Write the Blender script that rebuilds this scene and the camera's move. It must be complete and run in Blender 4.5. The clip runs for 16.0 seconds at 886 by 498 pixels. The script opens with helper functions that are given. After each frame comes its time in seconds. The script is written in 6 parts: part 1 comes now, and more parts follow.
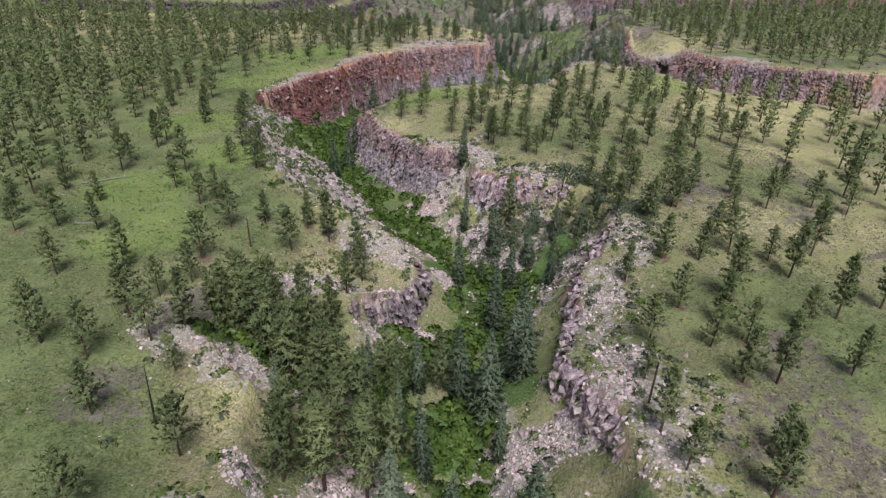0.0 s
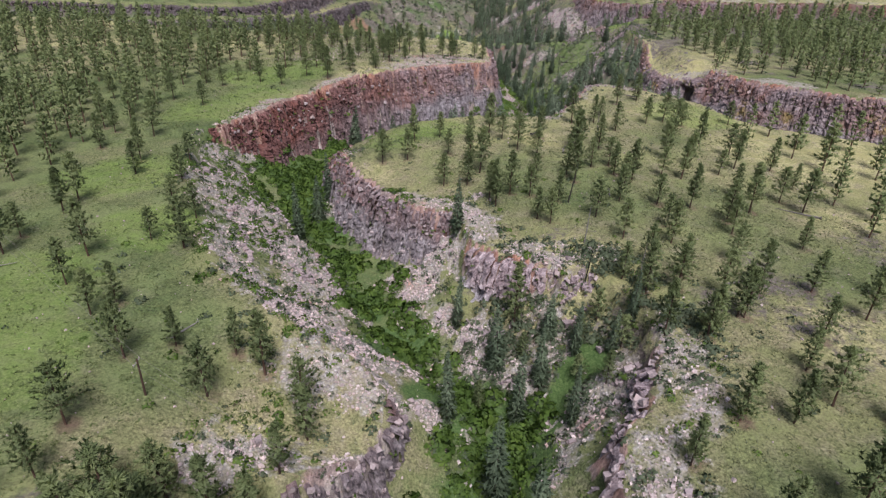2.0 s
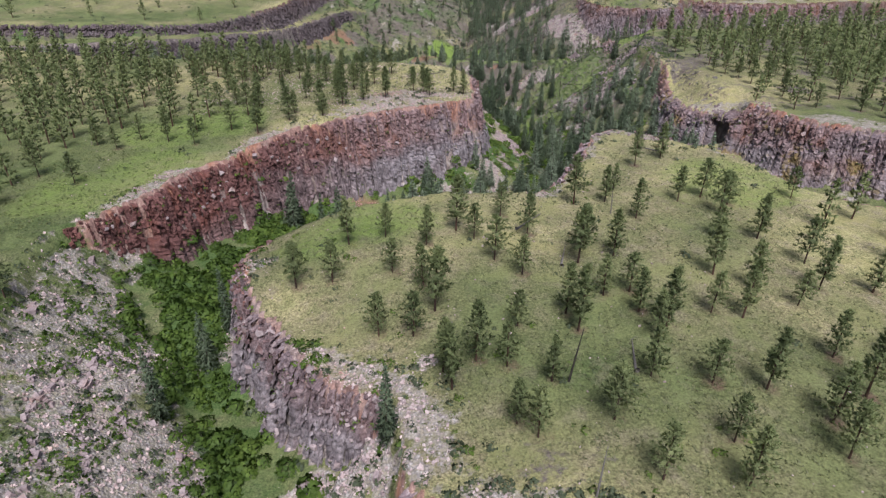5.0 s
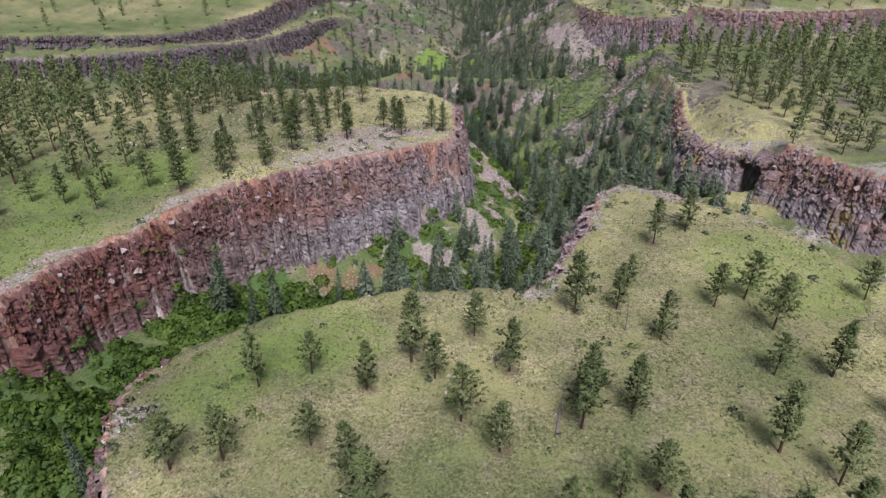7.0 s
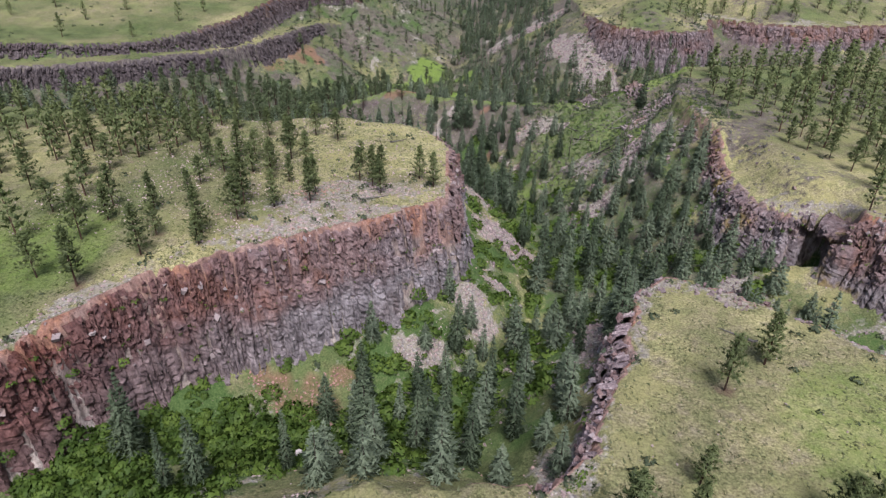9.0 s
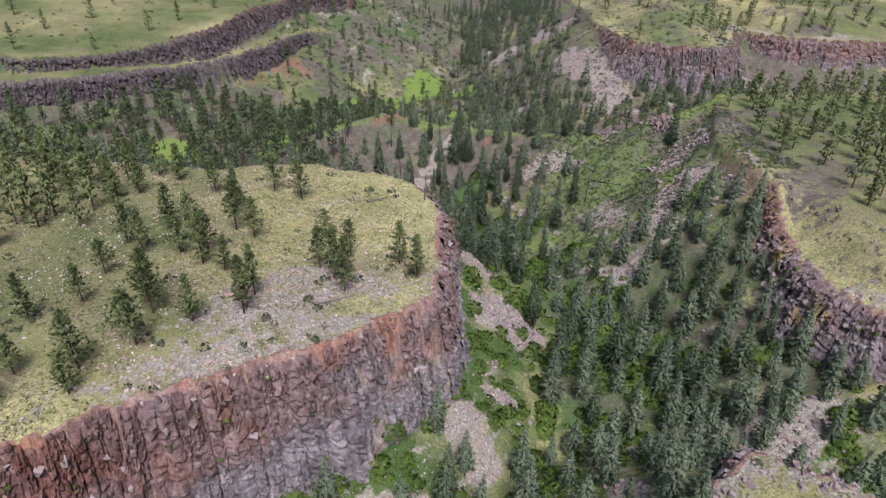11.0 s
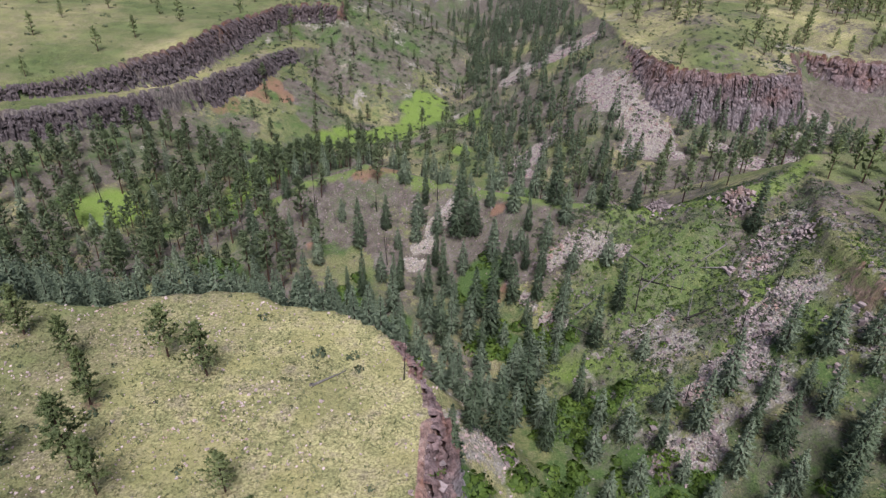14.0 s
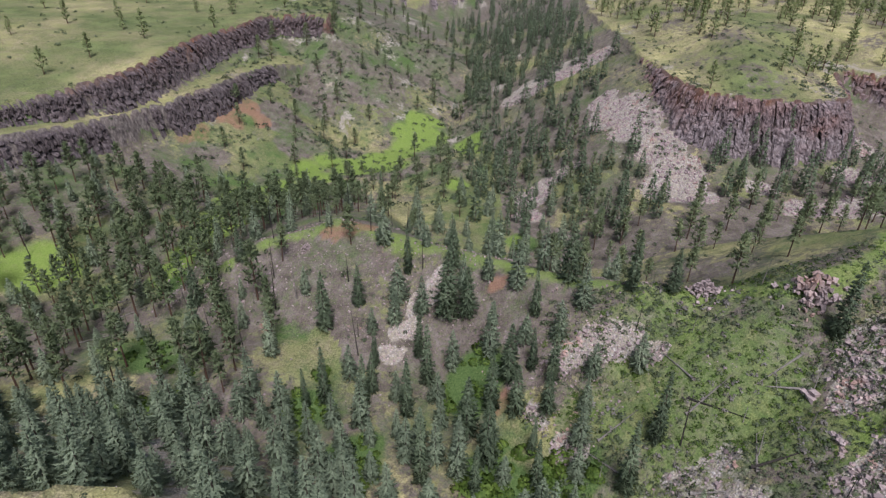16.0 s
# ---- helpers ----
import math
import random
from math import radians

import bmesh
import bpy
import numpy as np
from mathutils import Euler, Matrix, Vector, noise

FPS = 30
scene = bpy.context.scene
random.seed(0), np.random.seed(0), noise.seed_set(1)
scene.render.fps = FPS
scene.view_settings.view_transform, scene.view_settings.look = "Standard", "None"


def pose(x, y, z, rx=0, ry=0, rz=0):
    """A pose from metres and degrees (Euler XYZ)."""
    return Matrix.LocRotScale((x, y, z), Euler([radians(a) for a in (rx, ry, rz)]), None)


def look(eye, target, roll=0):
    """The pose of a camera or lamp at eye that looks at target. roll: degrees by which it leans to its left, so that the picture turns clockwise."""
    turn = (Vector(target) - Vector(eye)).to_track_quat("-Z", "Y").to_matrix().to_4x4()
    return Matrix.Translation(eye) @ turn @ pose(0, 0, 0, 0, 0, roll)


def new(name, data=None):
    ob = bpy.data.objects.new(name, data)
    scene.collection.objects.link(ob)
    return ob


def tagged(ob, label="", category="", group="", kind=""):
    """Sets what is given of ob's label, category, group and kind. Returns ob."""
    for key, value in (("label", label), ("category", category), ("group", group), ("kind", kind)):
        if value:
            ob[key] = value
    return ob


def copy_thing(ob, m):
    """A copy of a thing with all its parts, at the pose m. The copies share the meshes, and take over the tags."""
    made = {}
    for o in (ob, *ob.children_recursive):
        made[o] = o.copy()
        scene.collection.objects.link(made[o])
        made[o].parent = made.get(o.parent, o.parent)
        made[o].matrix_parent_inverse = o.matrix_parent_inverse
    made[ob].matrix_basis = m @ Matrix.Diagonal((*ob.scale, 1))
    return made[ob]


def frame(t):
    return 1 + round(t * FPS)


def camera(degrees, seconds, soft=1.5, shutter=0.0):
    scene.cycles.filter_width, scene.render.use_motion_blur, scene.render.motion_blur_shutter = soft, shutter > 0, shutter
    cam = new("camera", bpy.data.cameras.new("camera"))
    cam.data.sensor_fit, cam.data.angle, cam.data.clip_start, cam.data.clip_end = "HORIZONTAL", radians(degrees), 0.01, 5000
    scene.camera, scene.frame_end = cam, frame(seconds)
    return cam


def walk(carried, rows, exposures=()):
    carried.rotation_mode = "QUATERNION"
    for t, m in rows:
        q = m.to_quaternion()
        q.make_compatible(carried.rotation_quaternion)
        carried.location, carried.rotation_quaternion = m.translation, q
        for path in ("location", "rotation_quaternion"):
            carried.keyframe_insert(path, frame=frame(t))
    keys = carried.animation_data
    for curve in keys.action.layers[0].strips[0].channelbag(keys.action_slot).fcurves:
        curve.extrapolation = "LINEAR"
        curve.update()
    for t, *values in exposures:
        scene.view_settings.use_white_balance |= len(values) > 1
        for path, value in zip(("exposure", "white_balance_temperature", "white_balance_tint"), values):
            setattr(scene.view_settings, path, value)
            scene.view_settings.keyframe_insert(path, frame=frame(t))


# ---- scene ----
cam = camera(72.0, 16.0, soft=1.35)
PATH = [
    (0, (0.284, 1.128, 46.489), (0.301, 2.883, 45.531), 1.6),
    (0.5, (0.229, 9.818, 46.645), (0.25, 11.573, 45.686), 1.7),
    (1, (0.527, 18.677, 46.769), (0.548, 20.431, 45.809), 2.0),
    (1.5, (1.109, 27.353, 47.093), (1.131, 29.106, 46.131), 2.1),
    (2, (2.276, 36.252, 47.163), (2.294, 38.004, 46.199), 2.0),
    (2.5, (3.704, 45.151, 47.478), (3.721, 46.901, 46.51), 1.9),
    (3, (5.389, 53.782, 47.727), (5.402, 55.53, 46.756), 1.6),
    (3.5, (7.361, 62.123, 47.795), (7.367, 63.871, 46.823), 1.2),
    (4, (9.087, 70.433, 47.813), (9.088, 72.182, 46.843), 0.7),
    (4.2, (9.713, 73.797, 47.84), (9.71, 75.547, 46.871), 0.6),
    (6.3, (16.695, 109.318, 49.054), (16.682, 111.064, 48.077), 0.3),
    (6.5, (17.306, 112.816, 49.058), (17.293, 114.562, 48.082), 0.3),
    (7, (18.201, 121.645, 49.143), (18.19, 123.391, 48.167), 0.4),
    (7.5, (18.678, 130.597, 49.255), (18.668, 132.342, 48.278), 0.5),
    (8, (18.825, 139.36, 49.345), (18.818, 141.104, 48.368), 0.7),
    (8.5, (18.976, 147.864, 49.545), (18.972, 149.608, 48.565), 1.0),
    (9, (19.069, 156.721, 49.649), (19.072, 158.464, 48.668), 1.3),
    (9.5, (19.252, 165.684, 49.63), (19.259, 167.426, 48.649), 1.5),
    (10, (19.412, 174.458, 49.51), (19.42, 176.202, 48.53), 1.6),
    (10.2, (19.741, 177.864, 49.527), (19.745, 179.608, 48.548), 1.5),
    (12.3, (21.472, 214.291, 49.539), (21.465, 216.031, 48.553), 1.9),
    (12.5, (21.476, 217.77, 49.553), (21.468, 219.51, 48.567), 1.9),
    (13, (21.445, 226.402, 49.683), (21.435, 228.141, 48.695), 1.8),
    (13.5, (21.576, 234.999, 49.757), (21.563, 236.737, 48.768), 1.8),
    (14, (21.848, 243.671, 49.843), (21.831, 245.409, 48.853), 1.6),
    (14.5, (22.378, 252.399, 49.748), (22.357, 254.137, 48.758), 1.5),
    (15, (23.09, 261.029, 49.652), (23.066, 262.768, 48.664), 1.3),
    (15.5, (24.063, 269.828, 49.098), (24.034, 271.569, 48.115), 1.3),
    (16, (24.884, 278.584, 48.931), (24.852, 280.326, 47.949), 1.2),
]
walk(cam, [(t, look(eye, target, roll)) for t, eye, target, roll in PATH])

# ---- daylight under a bright, broken overcast ----
world = bpy.data.worlds.new("sky")
scene.world = world
world.use_nodes = True
wn = world.node_tree
wn.nodes.clear()
sky = wn.nodes.new("ShaderNodeTexSky")
sky.sky_type = "NISHITA"
sky.sun_disc = False
SUN_ELEVATION, SUN_ROTATION = radians(58), radians(172)
sky.sun_elevation, sky.sun_rotation = SUN_ELEVATION, SUN_ROTATION
sky.air_density, sky.dust_density, sky.ozone_density = 1.0, 2.4, 1.0
back = wn.nodes.new("ShaderNodeBackground")
back.inputs["Strength"].default_value = 0.078
wout = wn.nodes.new("ShaderNodeOutputWorld")
wn.links.new(sky.outputs[0], back.inputs["Color"])
wn.links.new(back.outputs[0], wout.inputs["Surface"])

sun_data = bpy.data.lights.new("sun", "SUN")
sun_data.energy, sun_data.angle, sun_data.color = 3.75, radians(22), (0.955, 0.975, 1.04)
sun = new("sun", sun_data)
sun_way = Vector((math.sin(SUN_ROTATION) * math.cos(SUN_ELEVATION), math.cos(SUN_ROTATION) * math.cos(SUN_ELEVATION), math.sin(SUN_ELEVATION)))
sun.matrix_world = look(sun_way * 300, (0, 0, 0))
scene.view_settings.exposure = 0.29

# ---- materials ----
class Net:
    """A node material and short ways to add to it."""

    def __init__(self, name):
        self.mat = bpy.data.materials.new(name)
        self.mat.use_nodes = True
        self.tree = self.mat.node_tree
        self.tree.nodes.clear()
        self.place = self.node("ShaderNodeNewGeometry").outputs["Position"]

    def node(self, kind, **values):
        n = self.tree.nodes.new(kind)
        for key, value in values.items():
            self.put(n.inputs[key.replace("_", " ")], value)
        return n

    def put(self, socket, value):
        if isinstance(value, bpy.types.NodeSocket):
            self.tree.links.new(value, socket)
        elif isinstance(value, tuple) and len(value) == 3 and socket.type == "RGBA":
            socket.default_value = (*value, 1)
        else:
            socket.default_value = value

    def stretch(self, scale, where=None):
        m = self.node("ShaderNodeMapping")
        self.put(m.inputs["Vector"], where or self.place)
        m.inputs["Scale"].default_value = scale
        return m.outputs[0]

    def noise(self, scale, detail=3.0, where=None, rough=0.6):
        n = self.node("ShaderNodeTexNoise", Scale=scale, Detail=detail, Roughness=rough)
        self.put(n.inputs["Vector"], where or self.place)
        return n.outputs["Fac"]

    def cells(self, scale, out="Color", where=None, feature="F1"):
        n = self.node("ShaderNodeTexVoronoi", Scale=scale)
        n.feature = feature
        self.put(n.inputs["Vector"], where or self.place)
        return n.outputs[out]

    def ramp(self, fac, *stops):
        n = self.node("ShaderNodeValToRGB", Fac=fac)
        r = n.color_ramp
        while len(r.elements) < len(stops):
            r.elements.new(0.5)
        for e, (at, col) in zip(r.elements, stops):
            e.position = at
            e.color = (*col, 1) if isinstance(col, tuple) else (col, col, col, 1)
        return n.outputs["Color"]

    def mix(self, fac, a, b, how="MIX"):
        n = self.node("ShaderNodeMix")
        n.data_type, n.blend_type = "RGBA", how
        self.put(n.inputs[0], fac)
        self.put(n.inputs[6], a)
        self.put(n.inputs[7], b)
        return n.outputs[2]

    def math(self, how, a, b=0.0, clamp=False):
        n = self.node("ShaderNodeMath")
        n.operation, n.use_clamp = how, clamp
        self.put(n.inputs[0], a)
        self.put(n.inputs[1], b)
        return n.outputs[0]

    def bump(self, height, strength=0.5, distance=0.2, under=None):
        n = self.node("ShaderNodeBump", Strength=strength, Distance=distance, Height=height)
        if under:
            self.put(n.inputs["Normal"], under)
        return n.outputs[0]

    def finish(self, colour, rough=0.85, normal=None, thin=None, spec=0.25):
        b = self.node("ShaderNodeBsdfPrincipled", Roughness=rough)
        self.put(b.inputs["Base Color"], colour)
        b.inputs["Specular IOR Level"].default_value = spec
        if normal:
            self.put(b.inputs["Normal"], normal)
        shader = b.outputs[0]
        if thin:
            tr = self.node("ShaderNodeBsdfTranslucent")
            self.put(tr.inputs["Color"], colour)
            m = self.node("ShaderNodeMixShader", Fac=thin)
            self.tree.links.new(shader, m.inputs[1])
            self.tree.links.new(tr.outputs[0], m.inputs[2])
            shader = m.outputs[0]
        o = self.node("ShaderNodeOutputMaterial")
        self.tree.links.new(shader, o.inputs["Surface"])
        return self.mat

    def chance(self):
        return self.node("ShaderNodeObjectInfo").outputs["Random"]

    def island(self):
        return self.node("ShaderNodeNewGeometry").outputs["Random Per Island"]


def basalt(net, washed=0.65, rusty=1.0, western=0.0):
    """Weathered columnar basalt: grey and plum, with rust and pale faces, streaked downwards."""
    tall = net.stretch((1.0, 1.0, 0.3))
    big = net.noise(0.07, 3, net.stretch((1, 1, 1.6)))
    streak = net.noise(1.1, 5, tall)
    fine = net.noise(4.0, 4)
    base = net.ramp(streak, (0.30, (0.105, 0.082, 0.084)), (0.43, (0.215, 0.168, 0.166)), (0.54, (0.300, 0.240, 0.232)), (0.68, (0.46, 0.39, 0.375)))
    rust = net.ramp(net.noise(0.9, 4, tall), (0.32, (0.150, 0.088, 0.080)), (0.50, (0.315, 0.196, 0.172)), (0.68, (0.49, 0.345, 0.305)))
    scar = net.ramp(net.noise(1.3, 4, tall), (0.34, (0.180, 0.070, 0.050)), (0.66, (0.47, 0.235, 0.150)))
    rust = net.mix(net.ramp(net.noise(0.16, 4, net.stretch((1, 1, 0.5))), (0.50, 0.0), (0.60, 0.85)), rust, scar)
    height = net.node("ShaderNodeSeparateXYZ", Vector=net.place).outputs[2]
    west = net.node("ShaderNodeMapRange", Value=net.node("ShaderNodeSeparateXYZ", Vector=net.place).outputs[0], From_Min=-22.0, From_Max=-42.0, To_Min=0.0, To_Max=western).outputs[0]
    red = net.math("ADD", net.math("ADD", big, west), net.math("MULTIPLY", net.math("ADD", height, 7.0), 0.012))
    base = net.mix(net.ramp(red, (0.40, 0.0), (0.56, 0.85 * rusty)), base, rust)
    low = net.math("MULTIPLY", net.math("ADD", height, 8.0), -0.12)
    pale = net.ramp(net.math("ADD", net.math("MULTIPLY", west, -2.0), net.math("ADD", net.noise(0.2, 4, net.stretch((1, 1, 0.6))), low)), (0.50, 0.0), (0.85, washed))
    base = net.mix(pale, base, net.ramp(streak, (0.34, (0.165, 0.148, 0.150)), (0.64, (0.47, 0.44, 0.43))))
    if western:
        # the western stretch is multiplied darker, towards deep red-brown
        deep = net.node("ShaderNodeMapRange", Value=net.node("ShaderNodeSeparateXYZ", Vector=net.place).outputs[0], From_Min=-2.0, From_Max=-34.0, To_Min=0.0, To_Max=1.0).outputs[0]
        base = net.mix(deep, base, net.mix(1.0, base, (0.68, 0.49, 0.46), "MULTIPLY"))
    mottle = net.noise(0.75, 5, None, 0.7)
    base = net.mix(0.8, base, net.ramp(mottle, (0.32, 0.66), (0.5, 1.0), (0.68, 1.3)), "MULTIPLY")
    return net.mix(0.6, base, net.ramp(fine, (0.2, 0.35), (0.75, 1.0)), "MULTIPLY")


def ground_material():
    n = Net("ground")
    zone = n.node("ShaderNodeAttribute")
    zone.attribute_name = "zone"
    split = n.node("ShaderNodeSeparateColor", Color=zone.outputs["Color"])
    rock, sheer, lush = split.outputs[0], split.outputs[1], split.outputs[2]
    more = n.node("ShaderNodeAttribute")
    more.attribute_name = "cover"
    split2 = n.node("ShaderNodeSeparateColor", Color=more.outputs["Color"])
    litter, soil, dry = split2.outputs[0], split2.outputs[1], split2.outputs[2]
    redness = more.outputs["Alpha"]
    broad, mid, fine = n.noise(0.045, 3), n.noise(0.33, 5, None, 0.65), n.noise(3.2, 6, None, 0.75)
    grass = n.ramp(n.math("ADD", n.math("MULTIPLY", broad, 0.7), n.math("MULTIPLY", dry, 0.35)),
                   (0.18, (0.056, 0.090, 0.028)), (0.36, (0.124, 0.138, 0.060)), (0.54, (0.242, 0.212, 0.116)), (0.74, (0.430, 0.375, 0.190)))
    grass = n.mix(n.ramp(mid, (0.46, 0.0), (0.60, 0.55)), grass, (0.155, 0.165, 0.070))
    grass = n.mix(n.math("MULTIPLY", n.ramp(mid, (0.32, 0.85), (0.48, 0.0)), n.math("ADD", dry, 0.25, True)), grass, (0.255, 0.210, 0.150))
    grass = n.mix(0.8, grass, n.ramp(fine, (0.34, 0.35), (0.50, 0.95), (0.66, 1.45)), "MULTIPLY")
    clump = n.noise(1.6, 4, None, 0.75)
    grass = n.mix(0.85, grass, n.ramp(clump, (0.36, 0.76), (0.50, 1.0), (0.64, 1.2)), "MULTIPLY")
    grass = n.mix(n.math("MULTIPLY", n.ramp(n.noise(0.11, 5), (0.50, 0.0), (0.60, 0.6)), n.ramp(fine, (0.3, 0.4), (0.6, 1.0))), grass, n.mix(dry, (0.180, 0.212, 0.085), (0.330, 0.292, 0.125)))
    # loose rock
    block = n.node("ShaderNodeSeparateColor", Color=n.cells(2.7)).outputs[0]
    loose = n.ramp(block, (0.0, (0.27, 0.225, 0.215)), (0.35, (0.370, 0.318, 0.300)), (0.7, (0.455, 0.400, 0.378)), (1.0, (0.56, 0.505, 0.48)))
    loose = n.mix(0.85, loose, n.ramp(n.cells(2.7, "Distance"), (0.30, 1.05), (0.62, 0.58)), "MULTIPLY")
    loose = n.mix(0.6, loose, n.ramp(fine, (0.25, 0.5), (0.7, 1.15)), "MULTIPLY")
    loose = n.mix(n.ramp(n.noise(0.14, 4), (0.56, 0.0), (0.7, 0.5)), loose, (0.33, 0.225, 0.175))
    loose = n.mix(n.ramp(clump, (0.44, 0.75), (0.56, 0.0)), loose, (0.330, 0.285, 0.215))
    wall = n.mix(1.0, basalt(n), (1.25, 1.16, 1.1), "MULTIPLY")
    # wall colour drops to 0.42 of itself between y 400 and 430
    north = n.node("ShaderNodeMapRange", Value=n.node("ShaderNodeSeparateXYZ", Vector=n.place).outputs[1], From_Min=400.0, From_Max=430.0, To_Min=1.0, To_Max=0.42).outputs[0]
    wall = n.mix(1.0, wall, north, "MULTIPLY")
    earth = n.ramp(mid, (0.3, (0.088, 0.068, 0.062)), (0.5, (0.152, 0.119, 0.109)), (0.7, (0.220, 0.182, 0.168)))
    earth = n.mix(n.ramp(clump, (0.52, 0.0), (0.60, 0.65)), earth, (0.105, 0.118, 0.048))
    earth = n.mix(0.9, earth, n.ramp(fine, (0.34, 0.4), (0.66, 1.45)), "MULTIPLY")
    herbs = n.ramp(fine, (0.3, (0.026, 0.052, 0.015)), (0.5, (0.075, 0.120, 0.038)), (0.72, (0.165, 0.208, 0.080)))
    ragged = n.math("MULTIPLY", n.math("SUBTRACT", n.noise(0.55, 5, None, 0.7), 0.5), 1.3)

    def edge(mask, a=0.40, b=0.60):
        return n.ramp(n.math("ADD", mask, ragged), (a, 0.0), (b, 1.0))

    col = n.mix(edge(soil), grass, earth)
    col = n.mix(edge(litter, 0.45, 0.95), col, n.ramp(fine, (0.3, (0.095, 0.056, 0.042)), (0.7, (0.19, 0.122, 0.092))))
    meadow = n.ramp(fine, (0.3, (0.095, 0.150, 0.026)), (0.55, (0.185, 0.255, 0.058)), (0.75, (0.280, 0.350, 0.095)))
    col = n.mix(n.math("MULTIPLY", edge(zone.outputs["Alpha"], 0.2, 1.1), 0.95), col, meadow)
    col = n.mix(n.math("MULTIPLY", edge(redness, 0.3, 0.8), 0.85), col, n.ramp(fine, (0.3, (0.150, 0.072, 0.048)), (0.7, (0.33, 0.190, 0.135))))
    col = n.mix(edge(lush, 0.28, 0.82), col, herbs)
    col = n.mix(edge(rock), col, loose)
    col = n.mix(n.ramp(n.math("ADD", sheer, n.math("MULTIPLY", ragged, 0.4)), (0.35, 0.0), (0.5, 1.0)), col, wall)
    rough_h = n.math("ADD", n.math("MULTIPLY", fine, 0.5), n.math("MULTIPLY", n.noise(0.9, 4), 0.8))
    normal = n.bump(rough_h, 0.7, 0.5)
    hard = n.math("MULTIPLY", n.cells(2.7, "Distance"), rock)
    normal = n.bump(n.math("SUBTRACT", 1.0, hard), 0.6, 0.4, normal)
    ribs = n.math("MULTIPLY", n.noise(1.3, 4, n.stretch((1, 1, 0.12))), sheer)
    normal = n.bump(ribs, 0.9, 0.8, normal)
    return n.finish(col, 0.92, normal, None, 0.15)


def stone_material(name, tint=(1.0, 1.0, 1.0)):
    n = Net(name)
    pick = n.math("ADD", n.math("MULTIPLY", n.chance(), 0.45), n.math("MULTIPLY", n.island(), 0.55))
    col = n.ramp(pick, (0.0, (0.17, 0.137, 0.139)), (0.4, (0.230, 0.191, 0.192)), (0.75, (0.300, 0.256, 0.256)), (1.0, (0.39, 0.342, 0.338)))
    col = n.mix(n.ramp(n.noise(0.12, 4), (0.56, 0.0), (0.68, 0.6)), col, (0.27, 0.165, 0.12))
    fine = n.noise(3.0, 5)
    col = n.mix(0.7, col, n.ramp(fine, (0.25, 0.5), (0.7, 1.15)), "MULTIPLY")
    col = n.mix(1.0, col, tint, "MULTIPLY")
    return n.finish(col, 0.9, n.bump(fine, 0.5, 0.15), None, 0.15)


def column_material(name, depth, washed, rusty=1.0, western=0.0, lichen=0.0):
    n = Net(name)
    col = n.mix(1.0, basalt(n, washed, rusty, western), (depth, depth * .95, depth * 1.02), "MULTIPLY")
    if lichen:
        spots = n.math("ADD", n.noise(0.09, 2), n.math("MULTIPLY", n.noise(0.8, 4), 0.4))
        col = n.mix(n.ramp(spots, (0.76, 0.0), (0.88, lichen)), col, n.ramp(n.noise(2.0, 4), (0.3, (0.20, 0.13, 0.045)), (0.7, (0.42, 0.31, 0.11))))
    pick = n.math("ADD", n.math("MULTIPLY", n.chance(), 0.5), n.math("MULTIPLY", n.island(), 0.5))
    col = n.mix(0.8, col, n.ramp(pick, (0.0, 0.72), (0.5, 0.98), (1.0, 1.28)), "MULTIPLY")
    return n.finish(col, 0.88, n.bump(n.noise(2.5, 6, n.stretch((1, 1, 0.5)), 0.7), 1.0, 0.5), None, 0.2)


def leaf_material(name, dark, mid, light, thin=0.25):
    n = Net(name)
    tone = n.math("ADD", n.math("MULTIPLY", n.chance(), 0.35), n.math("MULTIPLY", n.island(), 0.25))
    tone = n.math("ADD", tone, n.ramp(n.noise(0.28, 3), (0.35, 0.0), (0.65, 0.40)))
    col = n.ramp(tone, (0.0, dark), (0.5, mid), (1.0, light))
    col = n.mix(0.5, col, n.ramp(n.noise(0.9, 3), (0.3, 0.55), (0.7, 1.3)), "MULTIPLY")
    return n.finish(col, 0.62, None, thin, 0.3)


def bark_material(name, dark, light):
    n = Net(name)
    grain = n.noise(5.0, 4, n.stretch((1, 1, 0.2)))
    col = n.ramp(n.math("ADD", n.math("MULTIPLY", grain, 0.7), n.math("MULTIPLY", n.chance(), 0.3)), (0.3, dark), (0.75, light))
    return n.finish(col, 0.9, n.bump(grain, 0.6, 0.05), None, 0.2)


GROUND = ground_material()
STONE = stone_material("talus_stone", (1.35, 1.25, 1.25))
CREAM_STONE = stone_material("cream_stone", (1.98, 1.77, 1.70))
PALE_STONE = stone_material("pale_stone", (1.85, 1.70, 1.66))
MAUVE_STONE = stone_material("mauve_stone", (1.55, 1.38, 1.44))
RED_STONE = stone_material("red_rubble", (1.7, 1.12, 1.0))
PALE_ROCK = stone_material("white_rock", (2.4, 2.4, 2.4))
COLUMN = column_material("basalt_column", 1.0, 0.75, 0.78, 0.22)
PALE_COLUMN = column_material("pale_basalt_column", 1.0, 0.5, .7, 0.0, 0.75)
# the column colour at half depth, for the far left cliffs
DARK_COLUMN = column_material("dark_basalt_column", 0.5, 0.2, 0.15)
GREY_COLUMN = column_material("grey_basalt_column", 1.0, 0.6, 0.4)
LEDGE = column_material("grey_basalt_ledge", 1.7, 1.0, 0.05)
BUTTE_COLUMN = column_material("reddish_basalt_column", .85, 0.3, .7)
PINE = leaf_material("pine_needles", (0.090, 0.118, 0.050), (0.205, 0.245, 0.106), (0.375, 0.410, 0.190), 0.49)
